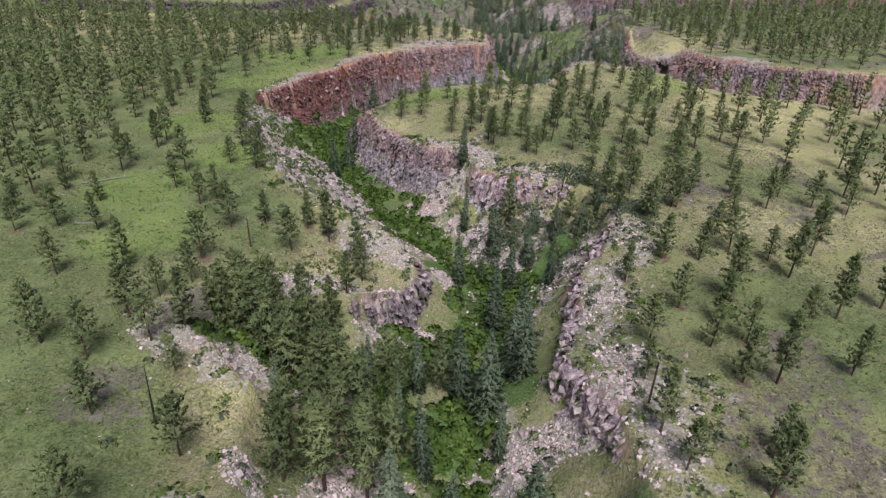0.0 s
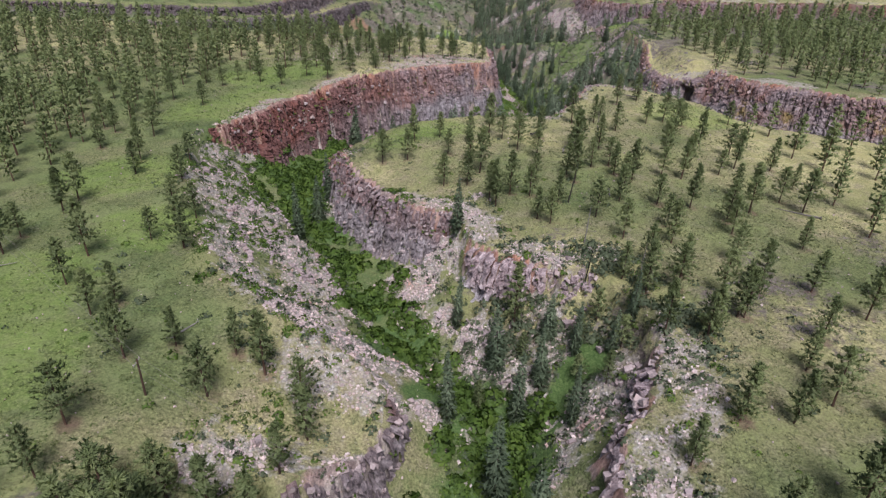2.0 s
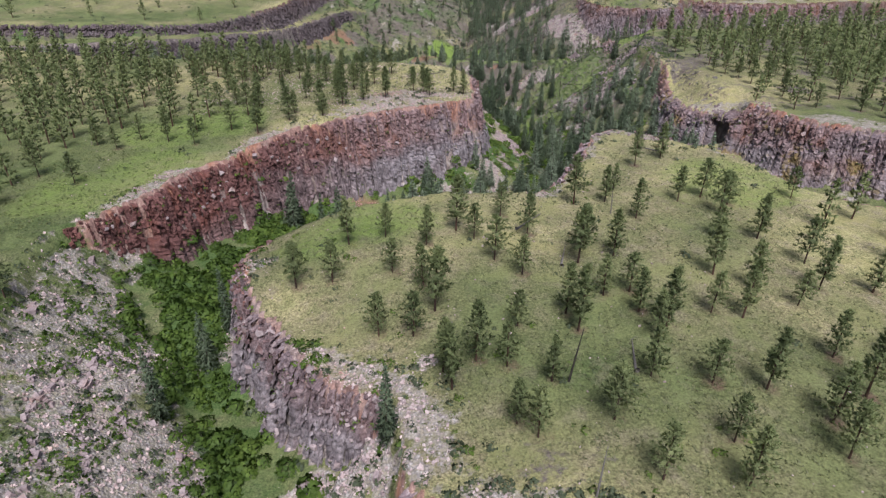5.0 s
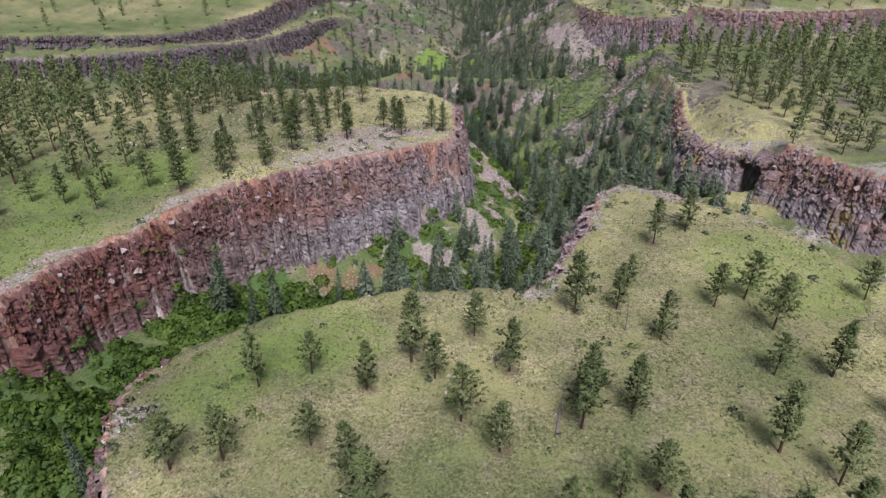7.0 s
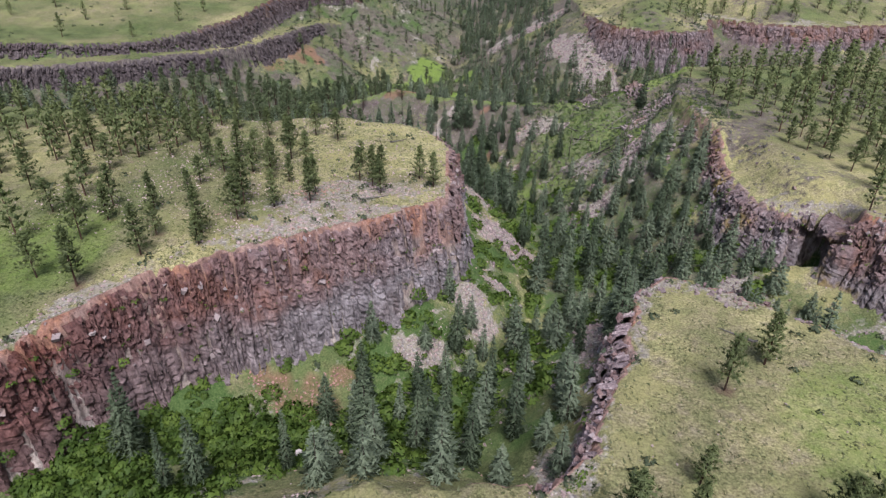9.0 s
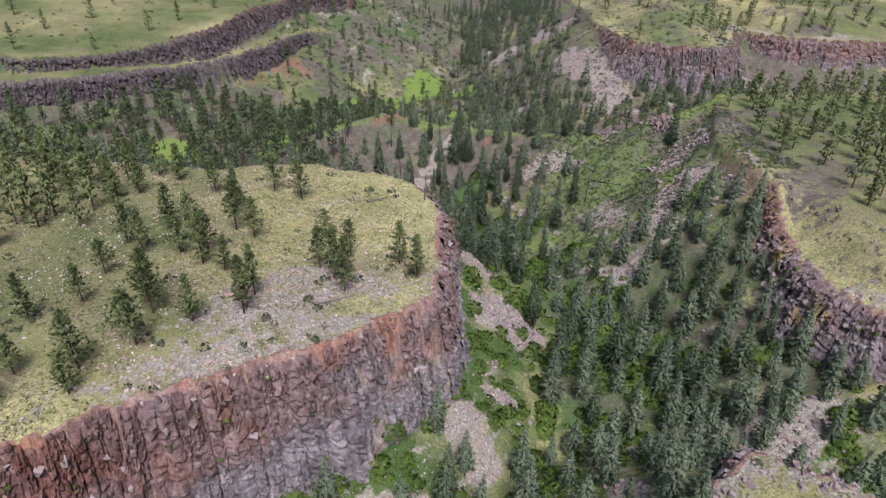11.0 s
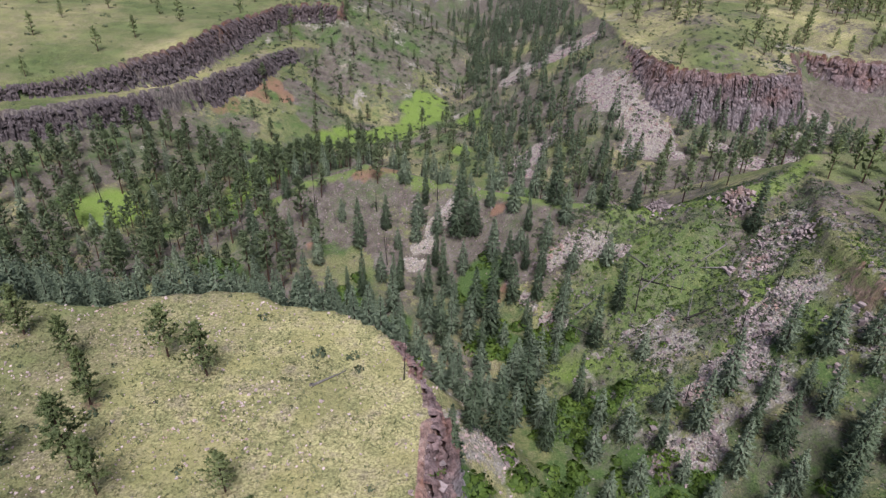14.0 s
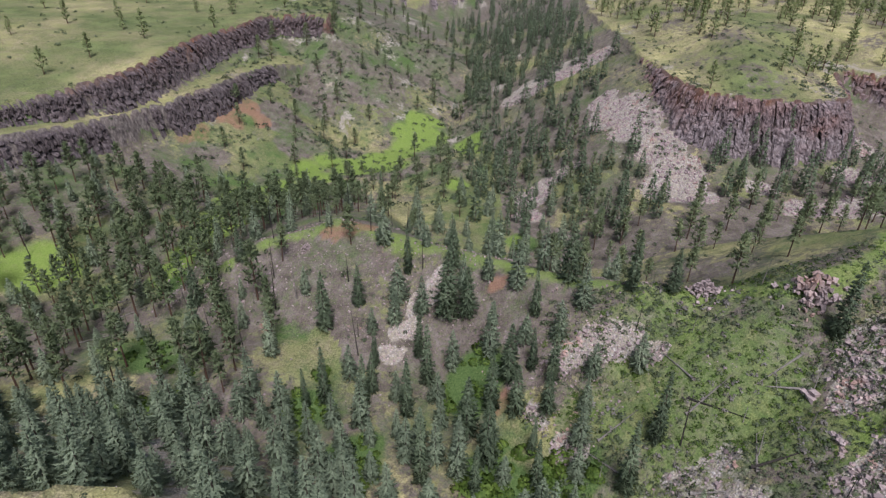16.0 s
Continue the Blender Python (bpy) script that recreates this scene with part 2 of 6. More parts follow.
SPRUCE = leaf_material("spruce_needles", (0.088, 0.122, 0.076), (0.172, 0.220, 0.136), (0.290, 0.345, 0.220), 0.48)
DARK_PINE = leaf_material("dark_pine_needles", (0.098, 0.127, 0.068), (0.198, 0.240, 0.128), (0.345, 0.385, 0.210), 0.48)
# pale needles; part of their blue stands in for distance haze
PALE_SPRUCE = leaf_material("pale_spruce_needles", (0.142, 0.182, 0.122), (0.292, 0.346, 0.238), (0.475, 0.530, 0.375), 0.48)
BUSH = leaf_material("thicket_leaves", (0.030, 0.062, 0.012), (0.112, 0.178, 0.035), (0.255, 0.340, 0.074), 0.48)
SCRUB = leaf_material("scrub_leaves", (0.070, 0.088, 0.052), (0.122, 0.148, 0.086), (0.195, 0.215, 0.128), 0.45)
TWIG = leaf_material("bare_twigs", (0.120, 0.105, 0.098), (0.215, 0.190, 0.178), (0.330, 0.300, 0.285), 0.3)
GREEN_GRASS = leaf_material("green_grass_blades", (0.075, 0.105, 0.034), (0.150, 0.178, 0.066), (0.29, 0.29, 0.135), 0.48)
GRASS = leaf_material("grass_blades", (0.115, 0.138, 0.062), (0.220, 0.226, 0.118), (0.40, 0.368, 0.225), 0.48)
PINE_BARK = bark_material("pine_bark", (0.035, 0.022, 0.018), (0.115, 0.066, 0.048))
SPRUCE_BARK = bark_material("spruce_bark", (0.060, 0.048, 0.040), (0.14, 0.115, 0.095))
DEAD_WOOD = bark_material("weathered_wood", (0.11, 0.096, 0.088), (0.29, 0.255, 0.235))
CHARRED = bark_material("charred_wood", (0.016, 0.014, 0.013), (0.06, 0.05, 0.045))

# ---- the lie of the land ----
def lattice(seed):
    return np.random.RandomState(seed).rand(256, 256)


LATTICE = [lattice(k) for k in range(8)]


def value_noise(x, y, k=0):
    """Smooth noise between 0 and 1 on the plan."""
    a = LATTICE[k % 8]
    xi, yi = np.floor(x).astype(int), np.floor(y).astype(int)
    u, v = x - xi, y - yi
    u, v = u * u * (3 - 2 * u), v * v * (3 - 2 * v)
    x0, x1, y0, y1 = xi & 255, (xi + 1) & 255, yi & 255, (yi + 1) & 255
    return (a[x0, y0] * (1 - u) + a[x1, y0] * u) * (1 - v) + (a[x0, y1] * (1 - u) + a[x1, y1] * u) * v


def fbm(x, y, size, octaves=4, k=0):
    """Layered noise, about -1 to 1, whose largest lumps are size metres."""
    total, weight, amp = 0.0, 0.0, 1.0
    for o in range(octaves):
        total = total + amp * (value_noise(x / size + 17.3 * o, y / size + 5.1 * o, k + o) - 0.5) * 2
        weight += amp
        amp *= 0.5
        size *= 0.5
    return total / weight


def smooth(a, b, v):
    t = np.clip((v - a) / (b - a), 0, 1)
    return t * t * (3 - 2 * t)


def bump(x, y, cx, cy, r):
    return np.exp(-((x - cx) ** 2 + (y - cy) ** 2) / (2 * r * r))


# Uplands: outlines of (x, y, sheer drop at the rim, slope below it), all in metres.
LEFT_BANK = [
    (-24, -300, 3, .8), (-20, 30, 3, .7), (-19, 40, 3, .7), (-20, 48, 3, .7), (-22, 58, 3, .6), (-29, 64, 2, .5), (-38, 70, 1, .4), (-30, 77, 1.5, .5),
    (-22, 82, 2, .6), (-14.5, 80.5, 3.5, .8), (-9.5, 84, 6, .8), (-6, 86.5, 7, .8), (-2.5, 91.5, 5, .9), (-4, 97, 3, .9), (-10, 101, 2, .9), (-21, 107, 1.5, .7)]
LEFT_SLOPE = [
    (-31, 117, 1.5, .64), (-37, 131, 1.5, .62), (-44.5, 146, 1.5, .62), (-50.5, 158, 1.5, .7), (-55, 172, 2, .75), (-56, 182, 3, .75), (-51, 189, 8, .8),
    (-46.5, 198.5, 14, .5), (-43.5, 206.5, 15, .5), (-37, 214.5, 16, .45)]
MESA = [
    (-32.5, 224.5, 16.5, .5), (-26, 231.5, 18, .55), (-16.5, 239, 18.5, .6), (-7, 243.5, 18.5, .65), (4.5, 250, 18, .7), (12, 257, 17.5, .8), (20, 265, 17, .8),
    (21, 275, 16, .85), (21, 288, 13, .85), (18, 301, 9, .9), (14, 309, 5, 1.1), (8, 313, 4, 1.), (-7, 318, 4, .85), (-17, 317, 3, .75), (-28, 313, 3, .7),
    (-43, 315, 3, .7), (-61, 317, 3, .7), (-110, 322, 3, .6), (-200, 335, 3, .6), (-2500, 350, 3, .6), (-2500, -300, 3, .6)]
RIGHT_BANK = [
    (28, -300, 3, .8), (20, 30, 5, .8), (21, 43, 4, .9), (20.5, 52, 5, .9), (18.5, 59, 5, .9), (17.5, 66, 4, .9), (21, 73, 4, 1.), (22.5, 79, 6, 1.), (23.5, 86, 6, .9),
    (28, 91, 5, .8), (31, 97, 5, .8), (33, 106, 4, .7), (30.5, 114, 3, .7), (28, 118.5, 2.5, .7), (22.5, 119.5, 4, .65), (17, 122, 6, .6), (12, 126, 8, .6), (8.5, 131, 6, .8), (7.5, 137, 2.5, .8)]
PROMONTORY = [
    (6, 142.5, 2.5, .75), (3, 144, 9, .6), (-4, 147, 12, .6), (-9, 151.5, 13, .55), (-17, 163, 12, .55), (-21.5, 175, 11.5, .6), (-24, 184, 9, .7), (-20, 189, 3, .9), (-12, 190.5, 2, .8),
    (1, 194, 3, .7), (12, 198, 4, .7), (22, 198, 5, .7), (30, 198, 6, .8), (35, 203, 7, .8), (41, 215, 7, .8), (44.5, 223.5, 9, .8), (49, 233, 12, .7),
    (55, 238, 9, .8), (61, 235.5, 7, .8), (72, 227, 6, .8)]
RIGHT_FAR = [(80, 215, 6, .8), (84, 203, 6, .8), (95, 193, 6, .8), (125, 180, 5, .7), (170, 170, 5, .7), (2500, 90, 5, .7), (2500, -300, 5, .7)]
CAVE_MESA = [
    (103, 378, 2, .6), (94, 356, 2, .6), (88, 339, 4, .7), (88, 325, 5, .7), (90, 312, 5, .75), (88, 296, 7, .75), (87.5, 285, 10, .7), (88.5, 277, 12, .5),
    (92, 271, 12, .4), (97, 268, 12, .4), (100, 258, 13, .4), (105, 246.5, 14, .4), (116, 237, 14, .5), (130, 226, 14, .5), (150, 220, 12, .5), (200, 210, 12, .5),
    (2500, 140, 10, .5), (2500, 480, 5, .6), (200, 405, 3, .6), (130, 383, 2, .6)]
FAR_LEFT_LOWER = [
    (-2500, 560, 12, .5), (-260, 404, 9, .3), (-150, 428, 9, .3), (-118, 449, 9, .3), (-105, 470, 10, .32), (-93, 492, 11, .4), (-83, 507, 11, .45), (-75.5, 520, 10, .45),
    (-68, 540, 7, .5), (-60, 562, 5, .8), (-48, 584, 5, .95), (-34, 604, 4, .95), (-16, 634, 4, .95), (-4, 670, 4, .8), (4, 720, 3, .6), (-20, 900, 3, .4), (-2500, 2500, 3, .4)]
FAR_LEFT_UPPER = [
    (-2500, 575, 9, .5), (-260, 420, 3.5, 1.6), (-150, 443, 3.5, 1.6), (-124, 463, 4, 1.6), (-107, 484, 7, 1.5), (-95, 506, 10, 1.2), (-88, 533, 11, .9), (-84, 556, 9, .6),
    (-72, 603, 8, .5), (-56, 608, 9, .5), (-43, 604, 8, .5), (-42, 630, 1, .4), (-60, 720, 1, .35), (-120, 900, 1, .3), (-2500, 2500, 1, .3)]
BUTTE = [
    (96, 640, 2, .5), (97, 560, 2, .6), (97, 525, 3, .65), (98, 500, 6, .6), (99, 482, 11, .5), (103, 471, 15, .4), (110, 465.5, 17, .35), (121, 464, 18, .35),
    (134, 465, 18, .35), (146, 469, 16, .4), (151, 478, 13, .45), (158, 500, 6, .5), (168, 512, 5, .6), (178, 498, 10, .5), (200, 488, 12, .5), (260, 500, 10, .5),
    (2500, 620, 10, .5), (2500, 2500, 3, .4), (160, 900, 2, .4), (110, 740, 2, .4)]
FAR_BACK = [
    (-2500, 980, 12, .5), (-300, 860, 12, .5), (-150, 812, 13, .5), (-90, 800, 14, .5), (-40, 815, 14, .5), (-5, 838, 13, .5), (22, 872, 10, .5), (30, 930, 6, .5), (24, 1100, 3, .4), (-200, 2500, 3, .4), (-2500, 2500, 3, .4)]
CAVE = (97.0, 267.0)
CAVE_DEPTH = [12.0]
# The stream beds and benches: (x, y, height).
FLOOR = [
    (4, -100, -22), (1, 20, -20), (0, 50, -18.5), (-3, 82, -16), (7, 91, -18.7), (0, 112, -18), (-12, 130, -17.5), (-26, 163, -17.5), (-30, 183, -18), (-37, 180, -13.5), (-41, 183, -12.3),
    (-33, 196, -17.5), (-30, 208, -18), (-8, 226, -23), (12, 238, -24.5), (26, 250, -27.5), (45, 255, -30), (31, 270, -27.5), (36, 300, -26.5), (47, 300, -31), (42, 330, -31), (46, 357, -30),
    (24, 340, -30), (5, 350, -30.5), (-12, 371, -28.5), (-30, 375, -33), (-69, 400, -38.7), (-150, 390, -38), (-50, 418, -39), (-30, 480, -43), (-16, 515, -46), (2, 495, -43), (28, 495, -38), (42, 434, -34), (48, 463, -37)]
FLOOR_FAR = [
    (8, 545, -47), (5, 577, -48.5), (30, 620, -53), (44, 700, -58), (40, 900, -64), (80, 1500, -50), (70, 270, -27), (60, 318, -30), (88, 262, -16), (95, 250, -17), (118, 230, -18), (170, 205, -18),
    (400, 140, -15), (-10, 62, -15), (-22, 68, -9), (-33, 70, -4), (100, 420, -24), (116, 428, -22), (150, 430, -19), (300, 450, -15), (-300, 380, -36), (-600, 430, -30)]
RIDGE = [(104, 375, 1), (90, 364, 0), (80, 362, -3), (70, 369, -9), (57, 373, -11), (46, 379, -13), (36, 387, -15), (23, 393, -16), (12, 401, -17), (-3, 407, -16.5), (-18, 404, -21), (-36, 396, -30)]


def outline_distance(x, y, ring):
    """Distance inside (+) or outside (-) an outline, and the outline's drop and slope at its nearest place."""
    ring = np.array(ring, float)
    best = np.full(x.shape, 1e18)
    drop, slope, inside = np.zeros_like(x), np.zeros_like(x), np.zeros(x.shape, bool)
    for a, b in zip(ring, np.roll(ring, -1, 0)):
        ex, ey = b[0] - a[0], b[1] - a[1]
        t = np.clip(((x - a[0]) * ex + (y - a[1]) * ey) / (ex * ex + ey * ey), 0, 1)
        d2 = (x - a[0] - t * ex) ** 2 + (y - a[1] - t * ey) ** 2
        near = d2 < best
        best = np.where(near, d2, best)
        drop = np.where(near, a[2] + t * (b[2] - a[2]), drop)
        slope = np.where(near, a[3] + t * (b[3] - a[3]), slope)
        if abs(ey) > 1e-9:
            crosses = ((a[1] > y) != (b[1] > y)) & (x < ex * (y - a[1]) / ey + a[0])
            inside ^= crosses
    return np.where(inside, 1, -1) * np.sqrt(best), drop, slope


def floor_height(x, y):
    total, weight = np.zeros_like(x), np.zeros_like(x)
    for px, py, pz in FLOOR + FLOOR_FAR:
        w = 1 / ((x - px) ** 2 + (y - py) ** 2 + 30) ** 1.6
        total += w * pz
        weight += w
    return total / weight


def ridge_height(x, y):
    best = np.full(x.shape, -1e9)
    for (ax, ay, az), (bx, by, bz) in zip(RIDGE, RIDGE[1:]):
        ex, ey = bx - ax, by - ay
        t = np.clip(((x - ax) * ex + (y - ay) * ey) / (ex * ex + ey * ey), 0, 1)
        d = np.sqrt((x - ax - t * ex) ** 2 + (y - ay - t * ey) ** 2)
        fall = .70 - .27 * smooth(22, 2, x)
        best = np.maximum(best, az + t * (bz - az) - np.where(d < 4, d * d * .09, 1.44 + (d - 4) * fall))
    return best


def level(x, y):
    """The tops of the uplands before the canyon is cut."""
    z = 0.9 * fbm(x, y, 55, 3, 1) + 0.25 * fbm(x, y, 9, 2, 3)
    z = z - .6 - 7.0 * bump(x, y, -2, 89, 10) - 2.8 * bump(x, y, -18, 85, 8) - 3.2 * bump(x, y, -24, 51, 9) - 3.0 * bump(x, y, 14, 66, 8) - 2.5 * bump(x, y, 22, 76, 6)
    z = z - 2.0 * bump(x, y, 10, 131, 7) - 2.5 * bump(x, y, 0, 147, 8) - 3.5 * bump(x, y, -13, 158, 8) - 6.4 * bump(x, y, -25, 187, 9)
    z = z + 2.0 * bump(x, y, -26, 248, 18) + 2.2 * bump(x, y, 0, 254, 14) + 1.0 * bump(x, y, 45, 190, 25)
    return z


def land(x, y):
    """Height of the ground; how rocky, how sheer, how damp it is; whether it is upland."""
    x, y = np.asarray(x, float), np.asarray(y, float)
    wob = 1.6 * fbm(x, y, 11, 3, 2) + 0.9 * fbm(x, y, 2.6, 2, 4)
    lev = level(x, y)
    floor = floor_height(x, y) + 0.7 * fbm(x, y, 14, 3, 5)
    z = np.maximum(floor, ridge_height(x, y) + 0.8 * fbm(x, y, 10, 3, 6))
    rim, sheer, talus = np.full(x.shape, -1e3), np.zeros_like(x), np.zeros_like(x)
    for ring, top, lean in (
            (LEFT_BANK + LEFT_SLOPE + MESA, lev, .21), (RIGHT_BANK + PROMONTORY + RIGHT_FAR, lev, .26), (CAVE_MESA, lev + 1.6, .3),
            (FAR_LEFT_LOWER, lev - 17.5 + np.clip(490 - y, 0, 40) * .085 + np.clip(y - 490, 0, 50) * .06 - np.clip(x + 66, 0, 90) * .28 * smooth(540, 580, y), .3),
            (FAR_LEFT_UPPER, lev - 9.5 + np.clip(y - 462, 0, 72) * .125 + np.clip(-100 - x, 0, 300) * .04, .3), (BUTTE, lev, .3), (FAR_BACK, lev - 16 + np.clip(-60 - x, 0, 200) * .08, .3)):
        d, drop, slope = outline_distance(x, y, ring)
        w = d + wob * np.clip(drop / 6, .5, 1)
        if ring is BUTTE:
            top = top + 9.0 * smooth(0, 36, d) + np.clip(d - 30, 0, 400) * .03 + 1.2 * fbm(x, y, 13, 3, 3) * smooth(0, 8, d)
        if ring is CAVE_MESA:
            top = top - 6.5 * smooth(11, 1, d) * smooth(262, 272, y) * smooth(312, 298, y)
            w = w - CAVE_DEPTH[0] * np.exp(-(((x - CAVE[0]) ** 2 + (y - CAVE[1]) ** 2) / 18.0) ** 2)
        out = np.maximum(-w, 0)
        run = drop * lean + .01
        h = top - drop * np.clip(out / run, 0, 1) - np.maximum(out - run, 0) * slope
        z_new = np.maximum(z, h)
        raised = h > z
        sheer = np.where(raised, np.where((w < 0.6) & (out < run + .6), np.clip((drop - 2) / 7, 0, 1), 0), sheer)
        talus = np.where(raised, np.where(out > run, 1, 0), talus)
        rim = np.where(raised, w, rim)
        z = z_new
    up = rim > 0
    return z, rim, sheer, talus, up, z - floor

# ---- ground mesh ----
def part(name, mesh, material, parent=None, label=""):
    ob = new(name, mesh)
    if material and not mesh.materials:
        mesh.materials.append(material)
    if parent:
        ob.parent = parent
    if label:
        ob["label"] = label
    return ob


def mesh_of(name, verts, faces, flat=True, normals=None):
    """A mesh from arrays of places and of faces that all have the same number of corners; normals round off leafy masses."""
    verts, faces = np.asarray(verts, np.float32).reshape(-1, 3), np.asarray(faces, np.int32)
    if normals is not None:
        flat = False
        a, b, c = verts[faces[:, 0]], verts[faces[:, 1]], verts[faces[:, 2]]
        away = (np.cross(b - a, c - a) * normals[faces[:, 0]]).sum(1) < 0
        faces = np.where(away[:, None], faces[:, ::-1], faces)
    me = bpy.data.meshes.new(name)
    count, corners = faces.shape
    me.vertices.add(len(verts))
    me.vertices.foreach_set("co", verts.ravel())
    me.loops.add(count * corners)
    me.loops.foreach_set("vertex_index", faces.ravel())
    me.polygons.add(count)
    me.polygons.foreach_set("loop_start", np.arange(0, count * corners, corners, dtype=np.int32))
    me.polygons.foreach_set("use_smooth", np.full(count, not flat))
    me.update(calc_edges=True)
    if normals is not None:
        me.normals_split_custom_set_from_vertices(np.asarray(normals, np.float32))
    return me


def crown_normals(v, height, rng):
    """Directions that point out of a crown and upwards, a little uneven."""
    n = np.stack([v[:, 0], v[:, 1], .22 * (v[:, 2] - height * .45)], -1)
    n /= np.linalg.norm(n, axis=1)[:, None] + 1e-6
    n = n * .8 + rng.normal(size=n.shape) * .25 + np.array([0, 0, .62])
    return n / (np.linalg.norm(n, axis=1)[:, None] + 1e-6)


def paint(me, name, columns):
    layer = me.attributes.new(name, "FLOAT_COLOR", "POINT")
    data = np.ones((len(me.vertices), 4), np.float32)
    for k, c in enumerate(columns):
        data[:, k] = np.asarray(c).ravel()
    layer.data.foreach_set("color", data.ravel())


def spread(first, last, *stretches):
    """Grid lines: each stretch (start, step) runs to the next one's start; beyond the ends the steps grow."""
    inner = np.concatenate([np.arange(a, b, s) for (a, s), (b, _) in zip(stretches, stretches[1:])])
    low, high, s = [inner[0]], [inner[-1]], 2.0
    while low[-1] > first:
        s *= 1.12
        low.append(low[-1] - s)
    s = 2.0
    while high[-1] < last:
        s *= 1.07
        high.append(high[-1] + s)
    return np.concatenate([low[:0:-1], inner, high[1:]])


def patch(x, y, spots):
    """1 inside any of the blots (x, y, radius), fading out."""
    m = np.zeros_like(x)
    x, y = x + 4.0 * fbm(x, y, 12, 3, 1), y + 4.0 * fbm(x, y, 12, 3, 6)
    for cx, cy, r in spots:
        m = np.maximum(m, smooth(1.25, 0.7, np.sqrt((x - cx) ** 2 + (y - cy) ** 2) / r))
    return m


# Fields of loose stone, damp thickets and bare earth: (x, y, radius).
SCREE = [
    (-4, 83, 4), (-18, 82, 2.9), (-21, 81, 2.5), (1, 99, 2.2), (-2, 79.5, 3.4), (0, 85, 3), (9, 114, 3.4), (20, 99, 1.8), (27, 79, 2.8), (22, 74, 2.7), (2, 138, 4.1), (0, 133, 3.5), (-5, 140, 2.7), (8, 139, 2.2), (9, 147, 1.7), (9, 118, 3.5),
    (4, 122, 2.3), (20, 122, 2.9), (25, 121, 2.9), (-16, 131, 2.3), (-12, 125, 2.4), (-8, 119, 2), (-36, 161, 4.6), (-33, 142, 3.4), (-20, 111, 4.9), (15, 56, 3.9), (23, 61, 3.4), (20, 55, 2.8), (-8, 51, 5), (-19, 46, 2.3)]
SCREE_BEND = [
    (30, 289, 3.6), (36, 296, 3.8), (40, 295, 3.2), (27, 260, 3.2), (29, 255, 3.1), (31, 269, 2), (14, 245, 2.8), (19, 246, 2.9), (12, 246, 2), (37, 294, 7.1), (29, 308, 3.4), (19, 383, 2.7), (16, 378, 2.7), (14, 372, 2.6),
    (21, 386, 1.6), (53, 363, 4.7), (48, 362, 3.3), (59, 360, 2.6), (44, 350, 2.8), (40, 354, 1.7), (77, 329, 3.9), (73, 325, 3.8), (69, 324, 3.4), (65, 321, 3.3), (59, 311, 2.8), (64, 311, 2.8), (81, 332, 2.6), (81, 343, 3.8),
    (77, 332, 4.1), (74, 333, 2.5)]
SCREE_BUTTE = [
    (83, 497, 6.3), (87, 483, 6), (79, 511, 4), (91, 468, 5.6), (94, 456, 5.4), (89, 450, 4.6), (96, 445, 3.8), (74, 563, 6.9), (62, 565, 6.4), (85, 558, 4.3), (53, 563, 4.4), (47, 452, 3.7), (52, 464, 3.9), (58, 470, 3.1),
    (64, 474, 2.7), (157, 469, 4.6), (145, 449, 5.1), (132, 432, 4.7), (121, 432, 4.2), (116, 446, 3.2)]
SCREE_FAR = SCREE_BEND + [(x, y, r * 1.55) for x, y, r in SCREE_BUTTE]
THICKET = [
    (14, 97, 5), (3, 79, 3.5), (19, 100, 5), (12.6, 67.3, 4), (23.8, 105.4, 4), (3.1, 63.6, 7), (8, 88, 6), (14, 92, 6), (3, 101.8, 6), (-5, 118, 7), (-11.4, 131.2, 6), (-18, 144, 7), (-24, 158, 7), (-29.7, 171.7, 8), (-34.7, 186.6, 8),
    (-34, 200, 8), (-26, 212, 7), (16, 40, 6), (-1, 222, 7), (8, 229, 6)]
THICKET_BEND = [
    (27, 295, 3.4), (33, 280, 3.6), (22, 260, 3.1), (16, 253, 2.6), (11, 248, 2.5), (7, 243, 2.4), (28, 280, 3.6), (27, 242, 4.6), (24, 234, 4.3), (-19, 226, 6.4), (-3, 227, 6.2), (36, 259, 3.3), (46, 323, 5.5), (52, 327, 4.9),
    (57, 307, 5), (34, 342, 3), (46, 327, 3.5), (53, 313, 2.9), (35, 218, 3.5), (26, 288, 2.9), (58, 300, 5), (54, 292, 5), (50, 285, 5), (61, 309, 4)]
HERBS = [
    (66, 352, 5.5), (67, 345, 5.3), (74, 349, 4.7), (68, 354, 6.8), (61, 351, 5.6), (69, 344, 6.5), (58, 344, 4.3), (66, 346, 6.3), (61, 343, 5.2), (73, 354, 4.5)]
MEADOW_FAR = [
    (-30, 498, 6), (-38, 482, 6), (-45, 466, 6), (0, 530, 6), (8, 541, 6), (-8, 521, 7), (-49, 446, 6), (-47, 416, 6),
    (7, 560, 5.94), (13, 550, 8.235), (2, 549, 5.805), (-14, 513, 8.1), (-4, 514, 8.1), (-22, 510, 5.13), (31, 536, 4.725), (26, 480, 3.78), (-48, 437, 7.02), (-50, 426, 5.4), (-47, 451, 7.425), (-46, 407, 4.86), (-87, 414, 8.505), (-51, 473, 6.615),
    (45, 431, 3.51), (12, 565, 5), (3, 538, 6), (-5, 522, 6), (-19, 515, 6), (-27, 516, 6), (-35, 506, 5), (31, 541, 5), (33, 524, 5)]
